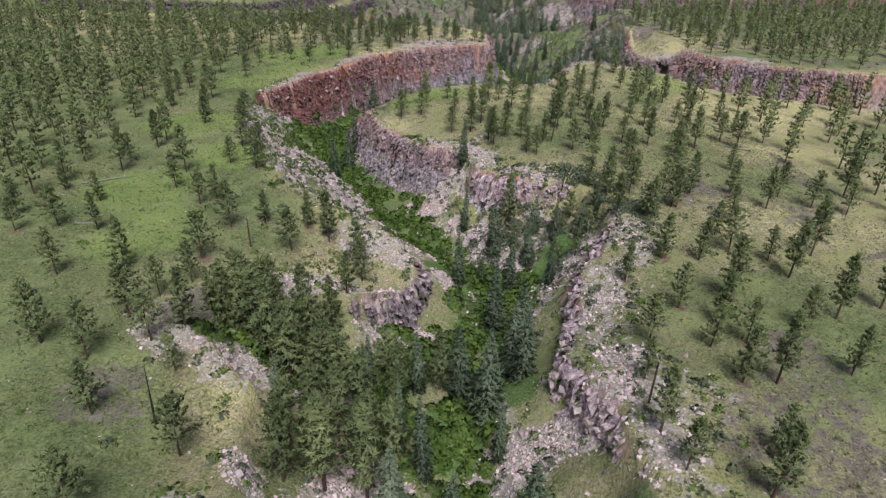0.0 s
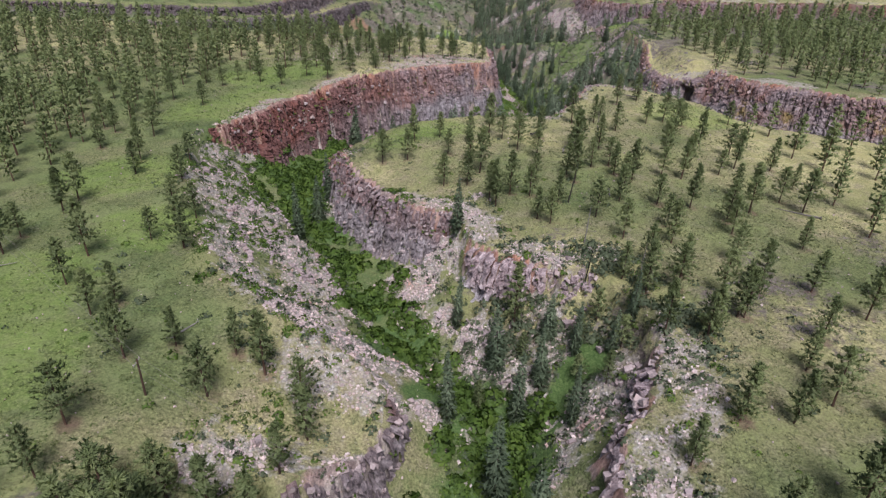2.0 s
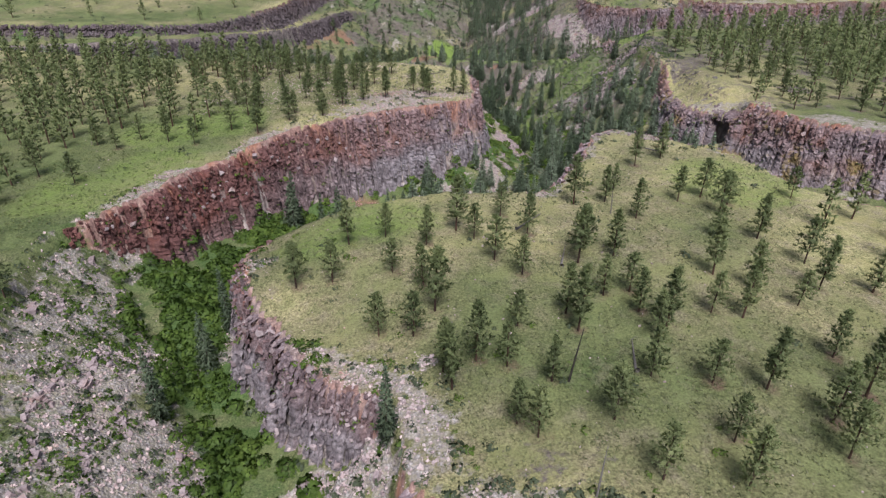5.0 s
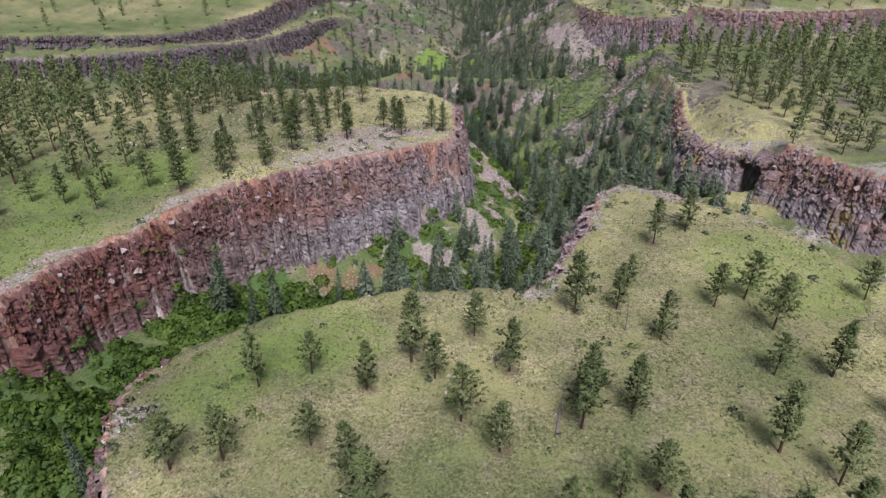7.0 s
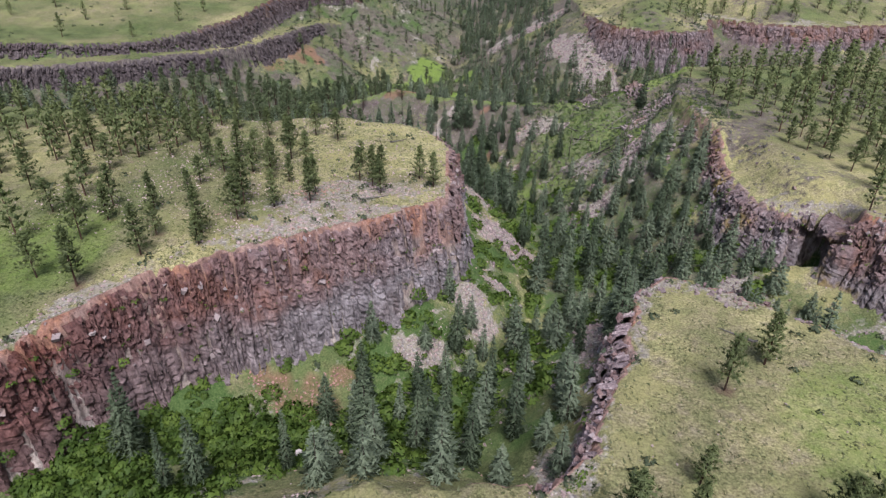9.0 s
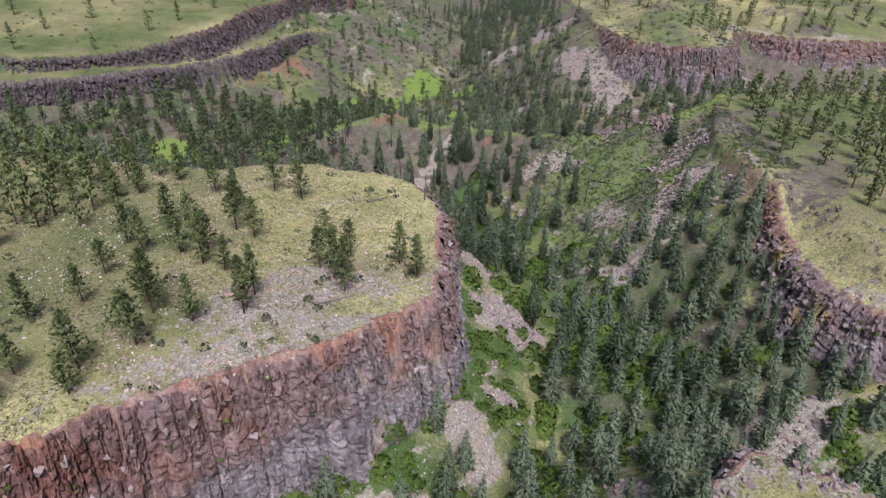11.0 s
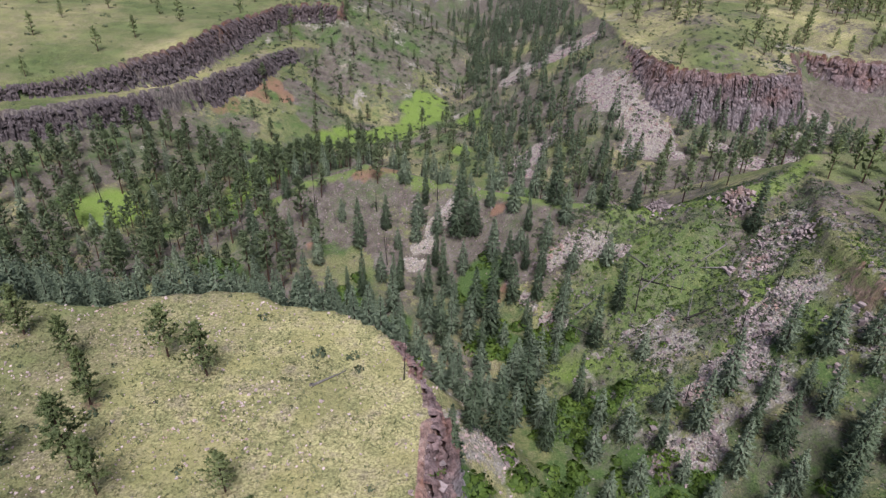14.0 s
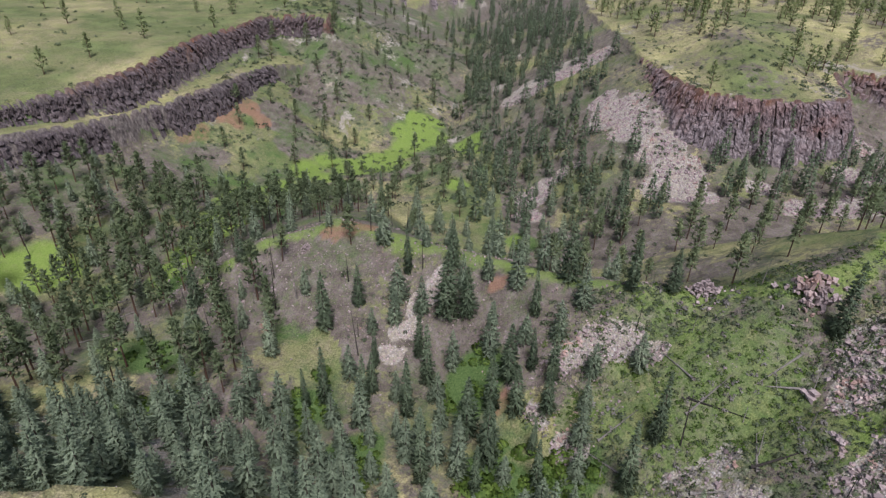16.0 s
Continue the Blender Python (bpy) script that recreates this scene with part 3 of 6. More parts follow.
DAMP_FAR = [
    (-42.2, 402.1, 5), (-48, 422, 5), (-52.7, 439.6, 5), (-45.8, 454.4, 5), (-35, 460, 5), (-27, 475, 5), (-19, 488, 4), (-38, 374, 6), (-1.5, 360.5, 5), (11.5, 347.6, 6), (33.4, 345.3, 6), (44, 346.5, 5), (30.2, 363.6, 6), (45.8, 430.8, 5)]
MEADOW = [
    (3, 188, 9), (-10, 181, 9), (-46, 242, 13), (-58, 232, 12), (-50, 212, 11), (-60, 195, 11), (-56, 108, 12), (-48, 92, 10), (-62, 150, 12), (-46, 128, 9), (70, 205, 14)]
RED_SOIL = [
    (2, 405, 3.7), (6, 404, 2.4), (-3, 404, 2.2), (-65, 530, 5.3), (-68, 519, 4), (-58, 525, 4), (35, 382, 2.1), (32, 362, 2.2), (34, 358, 1.9), (-7, 232, 3), (-1, 233, 3), (3, 236, 1.5), (-10, 233, 1.5), (-12, 381, 1.6),
    (21, 242, 1.6), (-76, 506, 5), (-72, 516, 4), (-69, 525, 4), (-80, 501, 4), (-63, 529, 4)]
BARE = [
    (40, 44, 12), (46, 60, 8), (-35.9, 52.7, 7), (-30.7, 71.2, 6), (-5, 395, 5.9), (-14, 396, 4.6), (1, 387, 7.1), (-6, 382, 5.6), (-16, 384, 4.4), (26, 372, 5.1), (-68, 433, 5.3), (-92, 435, 6.8), (9, 373, 4.6), (41, 383, 3.3),
    (102, 419, 5.6), (87, 352, 4.1), (90, 419, 5.5), (-50, 533, 11.8), (-41, 559, 12.7), (-42, 518, 8.4)]

# the grassy crest of the ridge
CREST = [(a[0] + (b[0] - a[0]) * u, a[1] + (b[1] - a[1]) * u, 2.6) for a, b in zip(RIDGE, RIDGE[1:]) for u in (0, .25, .5, .75)]
xs = spread(-2400, 2400, (-230, 2.0), (-78, 1.0), (112, 1.8), (230, None))
ys = spread(-250, 2400, (-40, 1.7), (28, 1.0), (372, 1.5), (590, None))
gx, gy = np.meshgrid(xs, ys, indexing="ij")
gz, rim, sheer, talus, upland, above = land(gx, gy)
# small ledges and hummocks on the rocky faces
gz = gz + np.where((talus > 0) & ~upland, 0.45 * fbm(gx, gy, 3.0, 3, 7), 0.06 * fbm(gx, gy, 2.0, 2, 7))

# broken ledges on the near slopes
steps = 0.9 * fbm(gx, gy, 16, 3, 2)
k = gz / 2.6 + steps
riser = smooth(.36, .64, k - np.floor(k))
ledgy = np.where((talus > 0) & ~upland & (gy < 215), smooth(-.12, .25, fbm(gx, gy, 14, 3, 4)), 0) * smooth(2, 4, above)
sheer = np.maximum(sheer, np.where((gx < -5) & (riser > .2) & (riser < .8), .24 * ledgy, 0))
gz = gz + ledgy * ((np.floor(k) + riser - steps) * 2.6 - gz)


def ground_z(x, y):
    """Height of the finished ground sheet."""
    x, y = np.atleast_1d(np.asarray(x, float)), np.atleast_1d(np.asarray(y, float))
    i = np.clip(np.searchsorted(xs, x) - 1, 0, len(xs) - 2)
    j = np.clip(np.searchsorted(ys, y) - 1, 0, len(ys) - 2)
    u, v = (x - xs[i]) / (xs[i + 1] - xs[i]), (y - ys[j]) / (ys[j + 1] - ys[j])
    return (gz[i, j] * (1 - u) + gz[i + 1, j] * u) * (1 - v) + (gz[i, j + 1] * (1 - u) + gz[i + 1, j + 1] * u) * v


ragged = fbm(gx, gy, 9, 4, 3)
rim_rock = np.where(upland, smooth(5.0, 0.0, rim + 9.0 * fbm(gx, gy, 16, 3, 5) + 2.0) * np.where(gy > 275, .3, 1) * np.where(gx > 80, .5, 1) * np.where((gy > 176) & (gy < 235) & (gx > -26), np.where(gx > 28, .85, .35), 1), 0)
near = smooth(215, 195, gy)
slope_rock = np.where(~upland & (talus > 0), (0.50 + 0.8 * ragged) * near + (0.40 + 0.75 * ragged) * (1 - near) * smooth(390, 365, gy) + (0.02 + 0.6 * ragged) * smooth(365, 390, gy), 0)
scree = np.maximum(patch(gx, gy, SCREE), patch(gx, gy, SCREE_FAR))
redness = patch(gx, gy, RED_SOIL)
ridge_side = np.where(~upland & (gy > 360) & (gy < 414) & (gx > -32) & (gx < 54) & (above > 1.5), 1.0, 0.0)
lush = np.maximum.reduce([patch(gx, gy, THICKET), patch(gx, gy, THICKET_BEND), patch(gx, gy, DAMP_FAR), .46 * patch(gx, gy, HERBS)])
lush = np.maximum(lush, np.where(~upland & (above < 2.5) & (gy < 330), 0.62 + 0.5 * ragged, 0))
lush = np.maximum(lush, np.where(~upland & (above >= 2.5), 0.04 + 0.20 * smooth(205, 215, gy) + 0.45 * fbm(gx, gy, 13, 3, 6), 0))
lush = np.maximum(lush, np.where(~upland & (gy > 205) & (gy < 300) & (gx > -34) & (gx < 45) & (above < 11), .66 + .5 * ragged, 0) * (1 - np.maximum(scree, redness)))
lush = np.maximum(lush, np.where(~upland & (gy > 225) & (gy < 335) & (gx > 30) & (gx < 86), .5 + .5 * fbm(gx, gy, 8, 3, 2), 0))
meadow = np.maximum.reduce([.55 * patch(gx, gy, MEADOW), patch(gx, gy, [(x, y, r * 1.3) for x, y, r in MEADOW_FAR]), np.where((gx > 42) & (gx < 92) & (gy > 322) & (gy < 370), .30 + .9 * fbm(gx, gy, 8, 3, 3), 0), .55 * patch(gx, gy, HERBS), .75 * patch(gx, gy, CREST)])
bare = np.maximum(patch(gx, gy, BARE) * np.where(upland, .5, .9), np.where(~upland & (gy > 330), 0.40 + 0.6 * fbm(gx, gy, 25, 3, 5) + .15 * smooth(3, 12, above) - .10 * smooth(40, 48, gx) * smooth(376, 366, gy), 0))
bare = np.maximum(bare, ridge_side * (.72 + .5 * fbm(gx, gy, 9, 3, 4)))
bare = np.maximum(bare, np.where(~upland & (gx < 0) & (gy > 330) & (gy < 500), .52 + .7 * fbm(gx, gy, 14, 3, 2), 0) * (1 - meadow))
bare = np.maximum(bare, np.where((gx > 42) & (gx < 100) & (gy > 318 - 50 * ~upland) & (gy < 376), .54 + .6 * fbm(gx, gy, 9, 3, 7), 0))
bare = np.maximum(bare, np.where(upland & (gx > 12) & (gy < 135), .27 + .45 * fbm(gx, gy, 11, 3, 1), 0))
bare = np.maximum(bare, np.where(~upland & (gx > 40) & (gy > 412) & (gy < 540), .62 + .5 * fbm(gx, gy, 12, 3, 6), 0))
bare = np.maximum(bare, np.where((gy > 560) & (gx > -60) & (gx < 130) & ~upland, .62 + .5 * fbm(gx, gy, 20, 3, 6), 0))
# earth colour that also darkens the right plateau in place of tree shade
bare = np.maximum(bare, np.where(upland & (gx > 90) & (gy > 225), .34 + .5 * fbm(gx, gy, 12, 3, 6), 0))
lush = np.maximum(lush, np.where(~upland & (gy > 340) & (gx < 40), .36 + .7 * fbm(gx, gy, 9, 3, 1), 0) * (1 - .7 * ridge_side))
lush = np.maximum(lush, np.where((gx > 42) & (gx < 100) & (gy > 322) & (gy < 372), .16 + .6 * fbm(gx, gy, 7, 3, 3), 0))
# dark herb colour on the near left bank, partly standing in for shade
lush = np.maximum(lush, np.where(upland & (gy < 125), .24 * smooth(-22, -34, gx), 0))
lush = lush * (1 - .85 * patch(gx, gy, MEADOW_FAR))
rocky = np.clip(np.maximum.reduce([rim_rock * .8, slope_rock, scree]), 0, 1) * np.where((lush > .75) & (scree < .5), .4, 1)
rocky = np.maximum(rocky, np.where(~upland & (talus > 0) & (gx < -8) & (gy > 95) & (gy < 190) & (above > 1.5), .56 + .8 * fbm(gx, gy, 7, 3, 3), 0))
rocky = np.where(~upland & (gx > 5) & (gx < 45) & (gy > 92) & (gy < 130) & (scree < .4), .75 * rocky, rocky)
bare = np.maximum(bare, np.where(~upland & (gx > 5) & (gx < 45) & (gy > 92) & (gy < 130), .5 + .4 * ragged, 0))
rocky = np.maximum(rocky, np.where(upland & (gx > 82) & (gy > 220) & (gy < 350), (.20 + .7 * ragged) * smooth(8, 2, rim), 0))
rocky = np.maximum(rocky, np.where(upland & (gx > 88) & (gy > 455), (.30 + .8 * ragged) * smooth(16, 4, rim), 0))
rocky = np.maximum(rocky, np.where(upland, (.42 + .6 * ragged) * smooth(30, 8, np.hypot((gx - 8) * .8, (gy - 259) * 1.2)), 0))
rocky = np.maximum(rocky, np.where(upland, (.22 + .6 * ragged) * smooth(16, 5, np.hypot(gx - 27, (gy - 50) * .6)), 0))
rocky = np.maximum(rocky, np.where(upland, 0.55 * smooth(20, 2, np.abs(gx + 13) + np.abs(gy - 98)), 0))
rocky = np.maximum(rocky, np.where(upland & (gy < 300), (0.52 + .6 * ragged) * smooth(13, 3, rim) * smooth(-40, -20, gx) * np.maximum(smooth(168, 150, gy), smooth(228, 236, gy) * smooth(282, 268, gy)), 0))
side_wood = np.where(~upland & (gx > 60) & (gx < 92) & (gy > 268) & (gy < 314) & (scree < .4), 1.0, 0.0)
rocky = rocky * (1 - .6 * side_wood)
lush = np.maximum(lush, side_wood * (.5 + .6 * fbm(gx, gy, 8, 3, 2)))
# the cut on the near left bank partly puts cloud shade into the grass
# the far left plateau's cut also greys its grass in place of haze
dry = np.clip(0.44 + 0.9 * fbm(gx, gy, 30, 3, 2) - 0.05 * smooth(5, 45, gx) * smooth(150, 120, gy) - 0.5 * smooth(88, 100, gx) * smooth(225, 250, gy) * smooth(440, 400, gy) + 0.25 * smooth(12, 3, rim) * upland + 0.1 * smooth(-8, 8, gx) * smooth(146, 156, gy) * smooth(222, 205, gy) + 0.04 * smooth(88, 100, gx) * smooth(470, 490, gy) + 0.3 * smooth(-30, -5, gx) * smooth(255, 265, gy) * smooth(320, 310, gy) + 0.35 * smooth(-35, -10, gx) * smooth(240, 256, gy) * smooth(300, 285, gy) - 0.4 * smooth(40, 50, gx) * smooth(318, 328, gy) * smooth(380, 370, gy) - 0.6 * smooth(-18, -40, gx) * smooth(280, 240, gy) - 0.3 * smooth(-15, -40, gx) * smooth(130, 90, gy) - 0.42 * smooth(-20, -50, gx) * smooth(420, 450, gy), 0, 1)
rocky = np.maximum(rocky, np.where((gx > -75) & (gx < 60) & (gy > 535), np.where(above > 10, .10, .2) + .8 * fbm(gx, gy, 12, 4, 2), 0))
rocky = np.where(upland, np.minimum(rocky, .58), rocky) * (1 - .8 * patch(gx, gy, MEADOW_FAR))
bare = np.maximum(bare, np.where((gx > -75) & (gx < 60) & (gy > 470) & (gy < 1000), np.where((above > 9) & (gx < 0), .2, .45) + .6 * fbm(gx, gy, 18, 3, 4), 0))

# ---- where the trees stand ----
PINES_LEFT = [
    (-72, 96), (-69, 90), (-63, 92), (-55, 77), (-48, 61), (-41.3, 58.7), (-46, 79), (-40, 67), (-61, 102), (-56, 91), (-70, 107), (-72, 111), (-65, 123), (-64, 117), (-63, 132), (-63, 137),
    (-51, 117), (-50, 109), (-41, 105), (-43, 102), (-35, 94), (-44, 123), (-38, 121), (-30, 97), (-45, 135), (-35, 76), (-36, 83), (-38, 72), (-35.4, 62.7), (-30.8, 58.3), (-32.3, 65.9), (-31.6, 73),
    (-27.7, 72.2), (-24.1, 90.3), (-22.7, 97.1), (-13.8, 81.5), (-12.2, 87.7), (-18.7, 95.1), (-13.3, 91.3), (-36.6, 50.2), (-26, 46.4), (-32, 38), (-99, 139), (-98, 145), (-107, 168), (-114, 196), (-120, 222)]
PINES_LEFT_FAR = [
    (-65, 174), (-59, 151), (-40, 132), (-51.8, 160.7), (-61, 158), (-49, 149), (-79, 179), (-88, 203), (-72, 191), (-63, 201), (-72, 204), (-64, 221), (-61, 227), (-54, 226), (-47, 224), (-70, 224),
    (-41, 233), (-34, 231), (-28, 239), (-51, 255), (-21, 246), (-16, 250), (-11, 255), (-5, 262), (-21, 276), (6, 272), (14, 275), (-41, 257), (-61, 265), (-72, 273), (-87, 291), (-73, 165),
    (-93, 197), (-78, 191), (-75, 176)]
PINES_MESA = [
    (-54, 272), (-51, 276), (-33, 256), (-28, 245), (-20, 242), (-29, 268), (-48, 294), (-67, 306), (-28, 260), (-27, 276), (-31, 279), (-19, 260), (-16, 272), (-39, 251),
    (-46, 254), (-40, 244), (-60, 287), (-45, 310), (-75, 301), (-41, 295), (-5, 257), (-11, 282), (-18, 294), (-13, 303), (-7, 300), (1, 283), (2, 272), (5, 268), (6, 277), (17, 271),
    (-23, 285), (-12, 270), (-17, 277), (-15, 285), (-27, 286), (-43, 298), (7, 265), (-24, 301), (-38, 299), (-17, 257), (-36, 288), (-33, 306)]
PINES_PROMONTORY = [
    (-4, 177), (2, 179), (9, 176), (14, 181), (17, 178), (22, 186), (26, 179), (20, 171), (4, 168), (24, 167), (36, 191), (42, 192), (45, 198), (46, 185), (56, 193), (61, 195),
    (53, 212), (60, 217), (65, 192), (62, 188), (58, 179), (65, 179), (69, 171), (39, 172), (34, 174), (35, 161), (33, 170), (29, 157), (39, 157), (40, 152), (49, 157), (53, 156),
    (62, 159), (57, 163), (9, 164), (10.8, 158.2), (3.2, 154.3), (-5.1, 166.6), (-10.7, 166.2), (22, 154), (30, 153), (42, 154), (79, 196), (53, 167)]
PINES_RIGHT = [
    (40, 64), (53, 86), (48, 89), (34, 72), (28, 65), (49, 67), (55, 70), (71, 107), (54, 81), (62, 106), (61, 88), (76, 104), (80, 112), (63, 73), (36, 86), (42, 86),
    (35, 63), (38, 68), (42, 74), (50, 58), (36, 56), (40, 56), (25, 57), (29, 80.7), (44, 106), (53, 101), (48, 95), (58, 113), (97, 136), (24, 48), (25, 43), (35, 45),
    (32, 40), (38, 101), (68, 99), (67, 112)]
PINES_RIGHT_FAR = [
    (12.1, 146), (13.2, 142.9), (8, 153.6), (20.3, 136.9), (25, 143), (22.4, 134.8), (31, 137), (34, 129), (20, 146), (16.2, 147.3), (44, 143), (43, 134), (50, 142), (42, 128), (67, 163), (61, 148),
    (55, 137), (61, 141), (69, 146), (50, 122), (71, 141), (54, 132), (75, 163), (75, 153), (37, 144), (39, 162), (50, 113), (64, 127), (44, 112), (33, 112), (38, 113), (40, 117), (36, 121), (45, 106), (39, 102), (32.6, 101.7), (30.6, 116)]
PINES_CAVE_MESA = [
    (111, 338), (115, 333), (103, 300), (107, 289), (108, 282), (119, 295), (117, 279), (99, 328), (132, 311), (121, 310), (137, 361), (148, 347), (151, 334), (112, 269), (115, 256), (125, 252),
    (134, 243), (128, 245), (132, 275), (133, 289), (140, 272), (114, 283), (105, 295), (116, 302), (129, 303), (164, 286), (147, 309), (164, 306), (146, 325)]
SPRUCES_CANYON = [
    (4.3, 99.8), (10.5, 89.5), (14.1, 79.5), (14.3, 101.9), (11.9, 76.5), (4, 70), (-2.2, 69.9), (5.8, 138.3), (-26.7, 149), (-25.1, 162.7), (-24.1, 170.8),
    (-18.1, 55.4), (-9, 68), (-4.1, 58.3), (-1, 55.5), (7.4, 64.5), (8.7, 56.7), (2, 46), (10, 40), (-4, 44), (12.9, 71)]
SPRUCES_SLOPE = [(5.9, 120), (23.9, 110.7), (30.5, 108.9), (26.7, 112.2), (27.7, 106.2), (22.8, 104.5), (19.5, 112), (31.1, 110.5), (12, 110), (9, 104), (-24, 217), (15.6, 110.2), (23.2, 108.9), (28.9, 106.2), (18, 106), (26, 101), (21, 97)]
PINES_GULLY = [
    (14.7, 115.5),
    (-23.6, 73.3), (-17, 70), (-18.2, 62), (-12.7, 63.5), (-6.2, 70.8), (-21, 64.1), (-14.4, 67.4), (-9.2, 61.3), (-26.8, 70.4), (-28.8, 70.5), (-11.5, 56.3), (-15, 62), (-5, 63), (1, 71)]
SPRUCES_BEND = [
    (8.5, 220.5), (15.9, 219), (19.6, 216), (23.6, 217), (29.6, 219), (-1.2, 214), (-23.4, 218.2), (-15.8, 210), (-11.9, 211), (1.1, 229), (17.3, 226.4),
    (34, 242), (22.1, 248.6), (39.8, 297.3), (56.6, 313.5), (6.4, 235.9), (15.9, 235.2), (42, 237), (45.5, 229.9), (73.9, 276.7), (65.5, 295.2), (43.1, 281.3), (47.3, 269.4), (55.5, 272), (54.6, 283.2), (66.2, 272.5), (64.8, 281.6),
    (80.5, 281.6), (47.9, 293.4), (30, 309), (38.8, 350.2), (73.8, 297.6), (79.3, 294.4), (42, 301.6), (39.2, 317.2), (62.7, 282.7), (70.2, 279.5), (76.9, 301.7), (68.3, 311.2), (71.1, 308.1),
    (31.3, 348.1), (36.8, 327.9), (46.7, 328.8), (23.1, 296.5), (26, 307), (35.5, 362.9), (42.7, 360), (10.6, 370.3), (48.5, 280.5), (20, 231.5), (28, 236)]
SPRUCES_VALLEY = [
    (-0.5, 359.7), (2.5, 360.8), (9.6, 360.2), (17.7, 358.5), (28.1, 354.3), (32.3, 358.5), (36.5, 357.1), (41.6, 355.6), (39.6, 363.3), (28.2, 377.7), (24, 378.9), (5.7, 383.6), (-31.6, 389.3), (40.7, 372.3), (18.7, 372.4), (10.6, 364.2),
    (20.8, 366.9), (38.8, 343.6), (29.2, 341.8), (20.8, 343.7), (-0.7, 379), (-24, 399), (-25, 374), (83, 354), (56.3, 345.6), (51.5, 340.4), (63.8, 369.9), (57.1, 371.3), (47.1, 377.7), (25, 388), (15.5, 389.5), (3, 448)]


def scatter(rng, box, spacing, keep, taken, tries=6000):
    """Places in the box (x0, x1, y0, y1) at least spacing apart, where keep(x, y) gives a chance."""
    found = []
    x0, x1, y0, y1 = box
    px, py, dice = rng.uniform(x0, x1, tries), rng.uniform(y0, y1, tries), rng.rand(tries)
    ok = dice < keep(px, py)
    grid = {}
    for x, y in taken:
        grid.setdefault((int(x // spacing), int(y // spacing)), []).append((x, y))
    for x, y in zip(px[ok], py[ok]):
        cell = (int(x // spacing), int(y // spacing))
        if any((x - a) ** 2 + (y - b) ** 2 < spacing ** 2 for i in (-1, 0, 1) for j in (-1, 0, 1) for a, b in grid.get((cell[0] + i, cell[1] + j), ())):
            continue
        grid.setdefault(cell, []).append((x, y))
        found.append((float(x), float(y)))
    return found


def clearing(x, y):
    """0 in the open meadows, 1 in the woods."""
    return smooth(-0.25, 0.2, fbm(x, y, 38, 3, 4))


def top_chance(x, y):
    z, r, s, t, up, a = land(x, y)
    return np.where(up & (r > 2.5), 1, 0)


def low_chance(x, y):
    z, r, s, t, up, a = land(x, y)
    return np.where(~up & (r < -3.0), 1, 0) * (1 - .9 * np.maximum(patch(x, y, SCREE), patch(x, y, SCREE_FAR)))


rng = np.random.RandomState(11)
pine_spots = PINES_LEFT + PINES_LEFT_FAR + PINES_MESA + PINES_PROMONTORY + PINES_RIGHT + PINES_RIGHT_FAR + PINES_CAVE_MESA
spruce_spots = SPRUCES_CANYON + SPRUCES_SLOPE + SPRUCES_BEND + SPRUCES_VALLEY
known = pine_spots + spruce_spots
# woods beyond the trees that can be told one by one
bend_spruce_spots = scatter(rng, (36, 88, 228, 322), 5.3, lambda x, y: low_chance(x, y) * smooth(34, 44, x - np.clip(y - 240, 0, 60) * .16) * smooth(352, 325, y + (x - 50) * .6), known, 4200)
bend_spruce_spots += scatter(rng, (2, 48, 206, 262), 5.4, lambda x, y: low_chance(x, y) * (.35 + .6 * smooth(12, 26, x)) * (1 - patch(x, y, RED_SOIL)), known + bend_spruce_spots, 900)
bend_spruce_spots += scatter(rng, (60, 90, 266, 314), 4.3, low_chance, known + bend_spruce_spots, 900)
ridge_spruce_spots = scatter(rng, (6, 50, 338, 384), 4.6, lambda x, y: low_chance(x, y) * .55 * (1 - patch(x, y, RED_SOIL)), known + bend_spruce_spots, 900)
valley_edge_spots = scatter(rng, (-90, 40, 320, 362), 3.9, lambda x, y: low_chance(x, y) * smooth(366, 346, y + .1 * x) * .95, spruce_spots + ridge_spruce_spots, 3200)
gully_spots = PINES_GULLY + scatter(rng, (-24, -5, 47, 69), 3.4, lambda x, y: low_chance(x, y) * .95, PINES_GULLY + SPRUCES_CANYON, 900) + scatter(rng, (-28, -14, 69, 80), 3.8, lambda x, y: low_chance(x, y) * .9, PINES_GULLY, 160)
known = pine_spots + spruce_spots + gully_spots + bend_spruce_spots + ridge_spruce_spots + valley_edge_spots
pine_wood_spots = scatter(rng, (-260, -74, 20, 318), 5.0, lambda x, y: top_chance(x, y) * (.3 + .7 * clearing(x, y)), known, 5200)
pine_wood_spots += scatter(rng, (-74, -38, 284, 316), 4.4, lambda x, y: top_chance(x, y) * .7, known, 260)
pine_wood_spots += scatter(rng, (-76, -46, 232, 284), 6.5, lambda x, y: top_chance(x, y) * .5, known, 140)
pine_wood_spots += scatter(rng, (78, 210, 20, 190), 7.0, lambda x, y: top_chance(x, y) * .6, known, 1500)
pine_wood_spots += scatter(rng, (100, 330, 180, 400), 5.0, lambda x, y: top_chance(x, y) * (.35 + .65 * clearing(x, y)), known, 3200)
pine_wood_spots += scatter(rng, (95, 330, 475, 700), 6.5, lambda x, y: top_chance(x, y) * (.12 + .5 * clearing(x, y)) * (.22 + .75 * smooth(130, 200, x + (y - 480) * .4)), known, 3600)
pine_wood_spots += scatter(rng, (-300, -60, 440, 900), 16.0, lambda x, y: top_chance(x, y) * .25, known, 900)
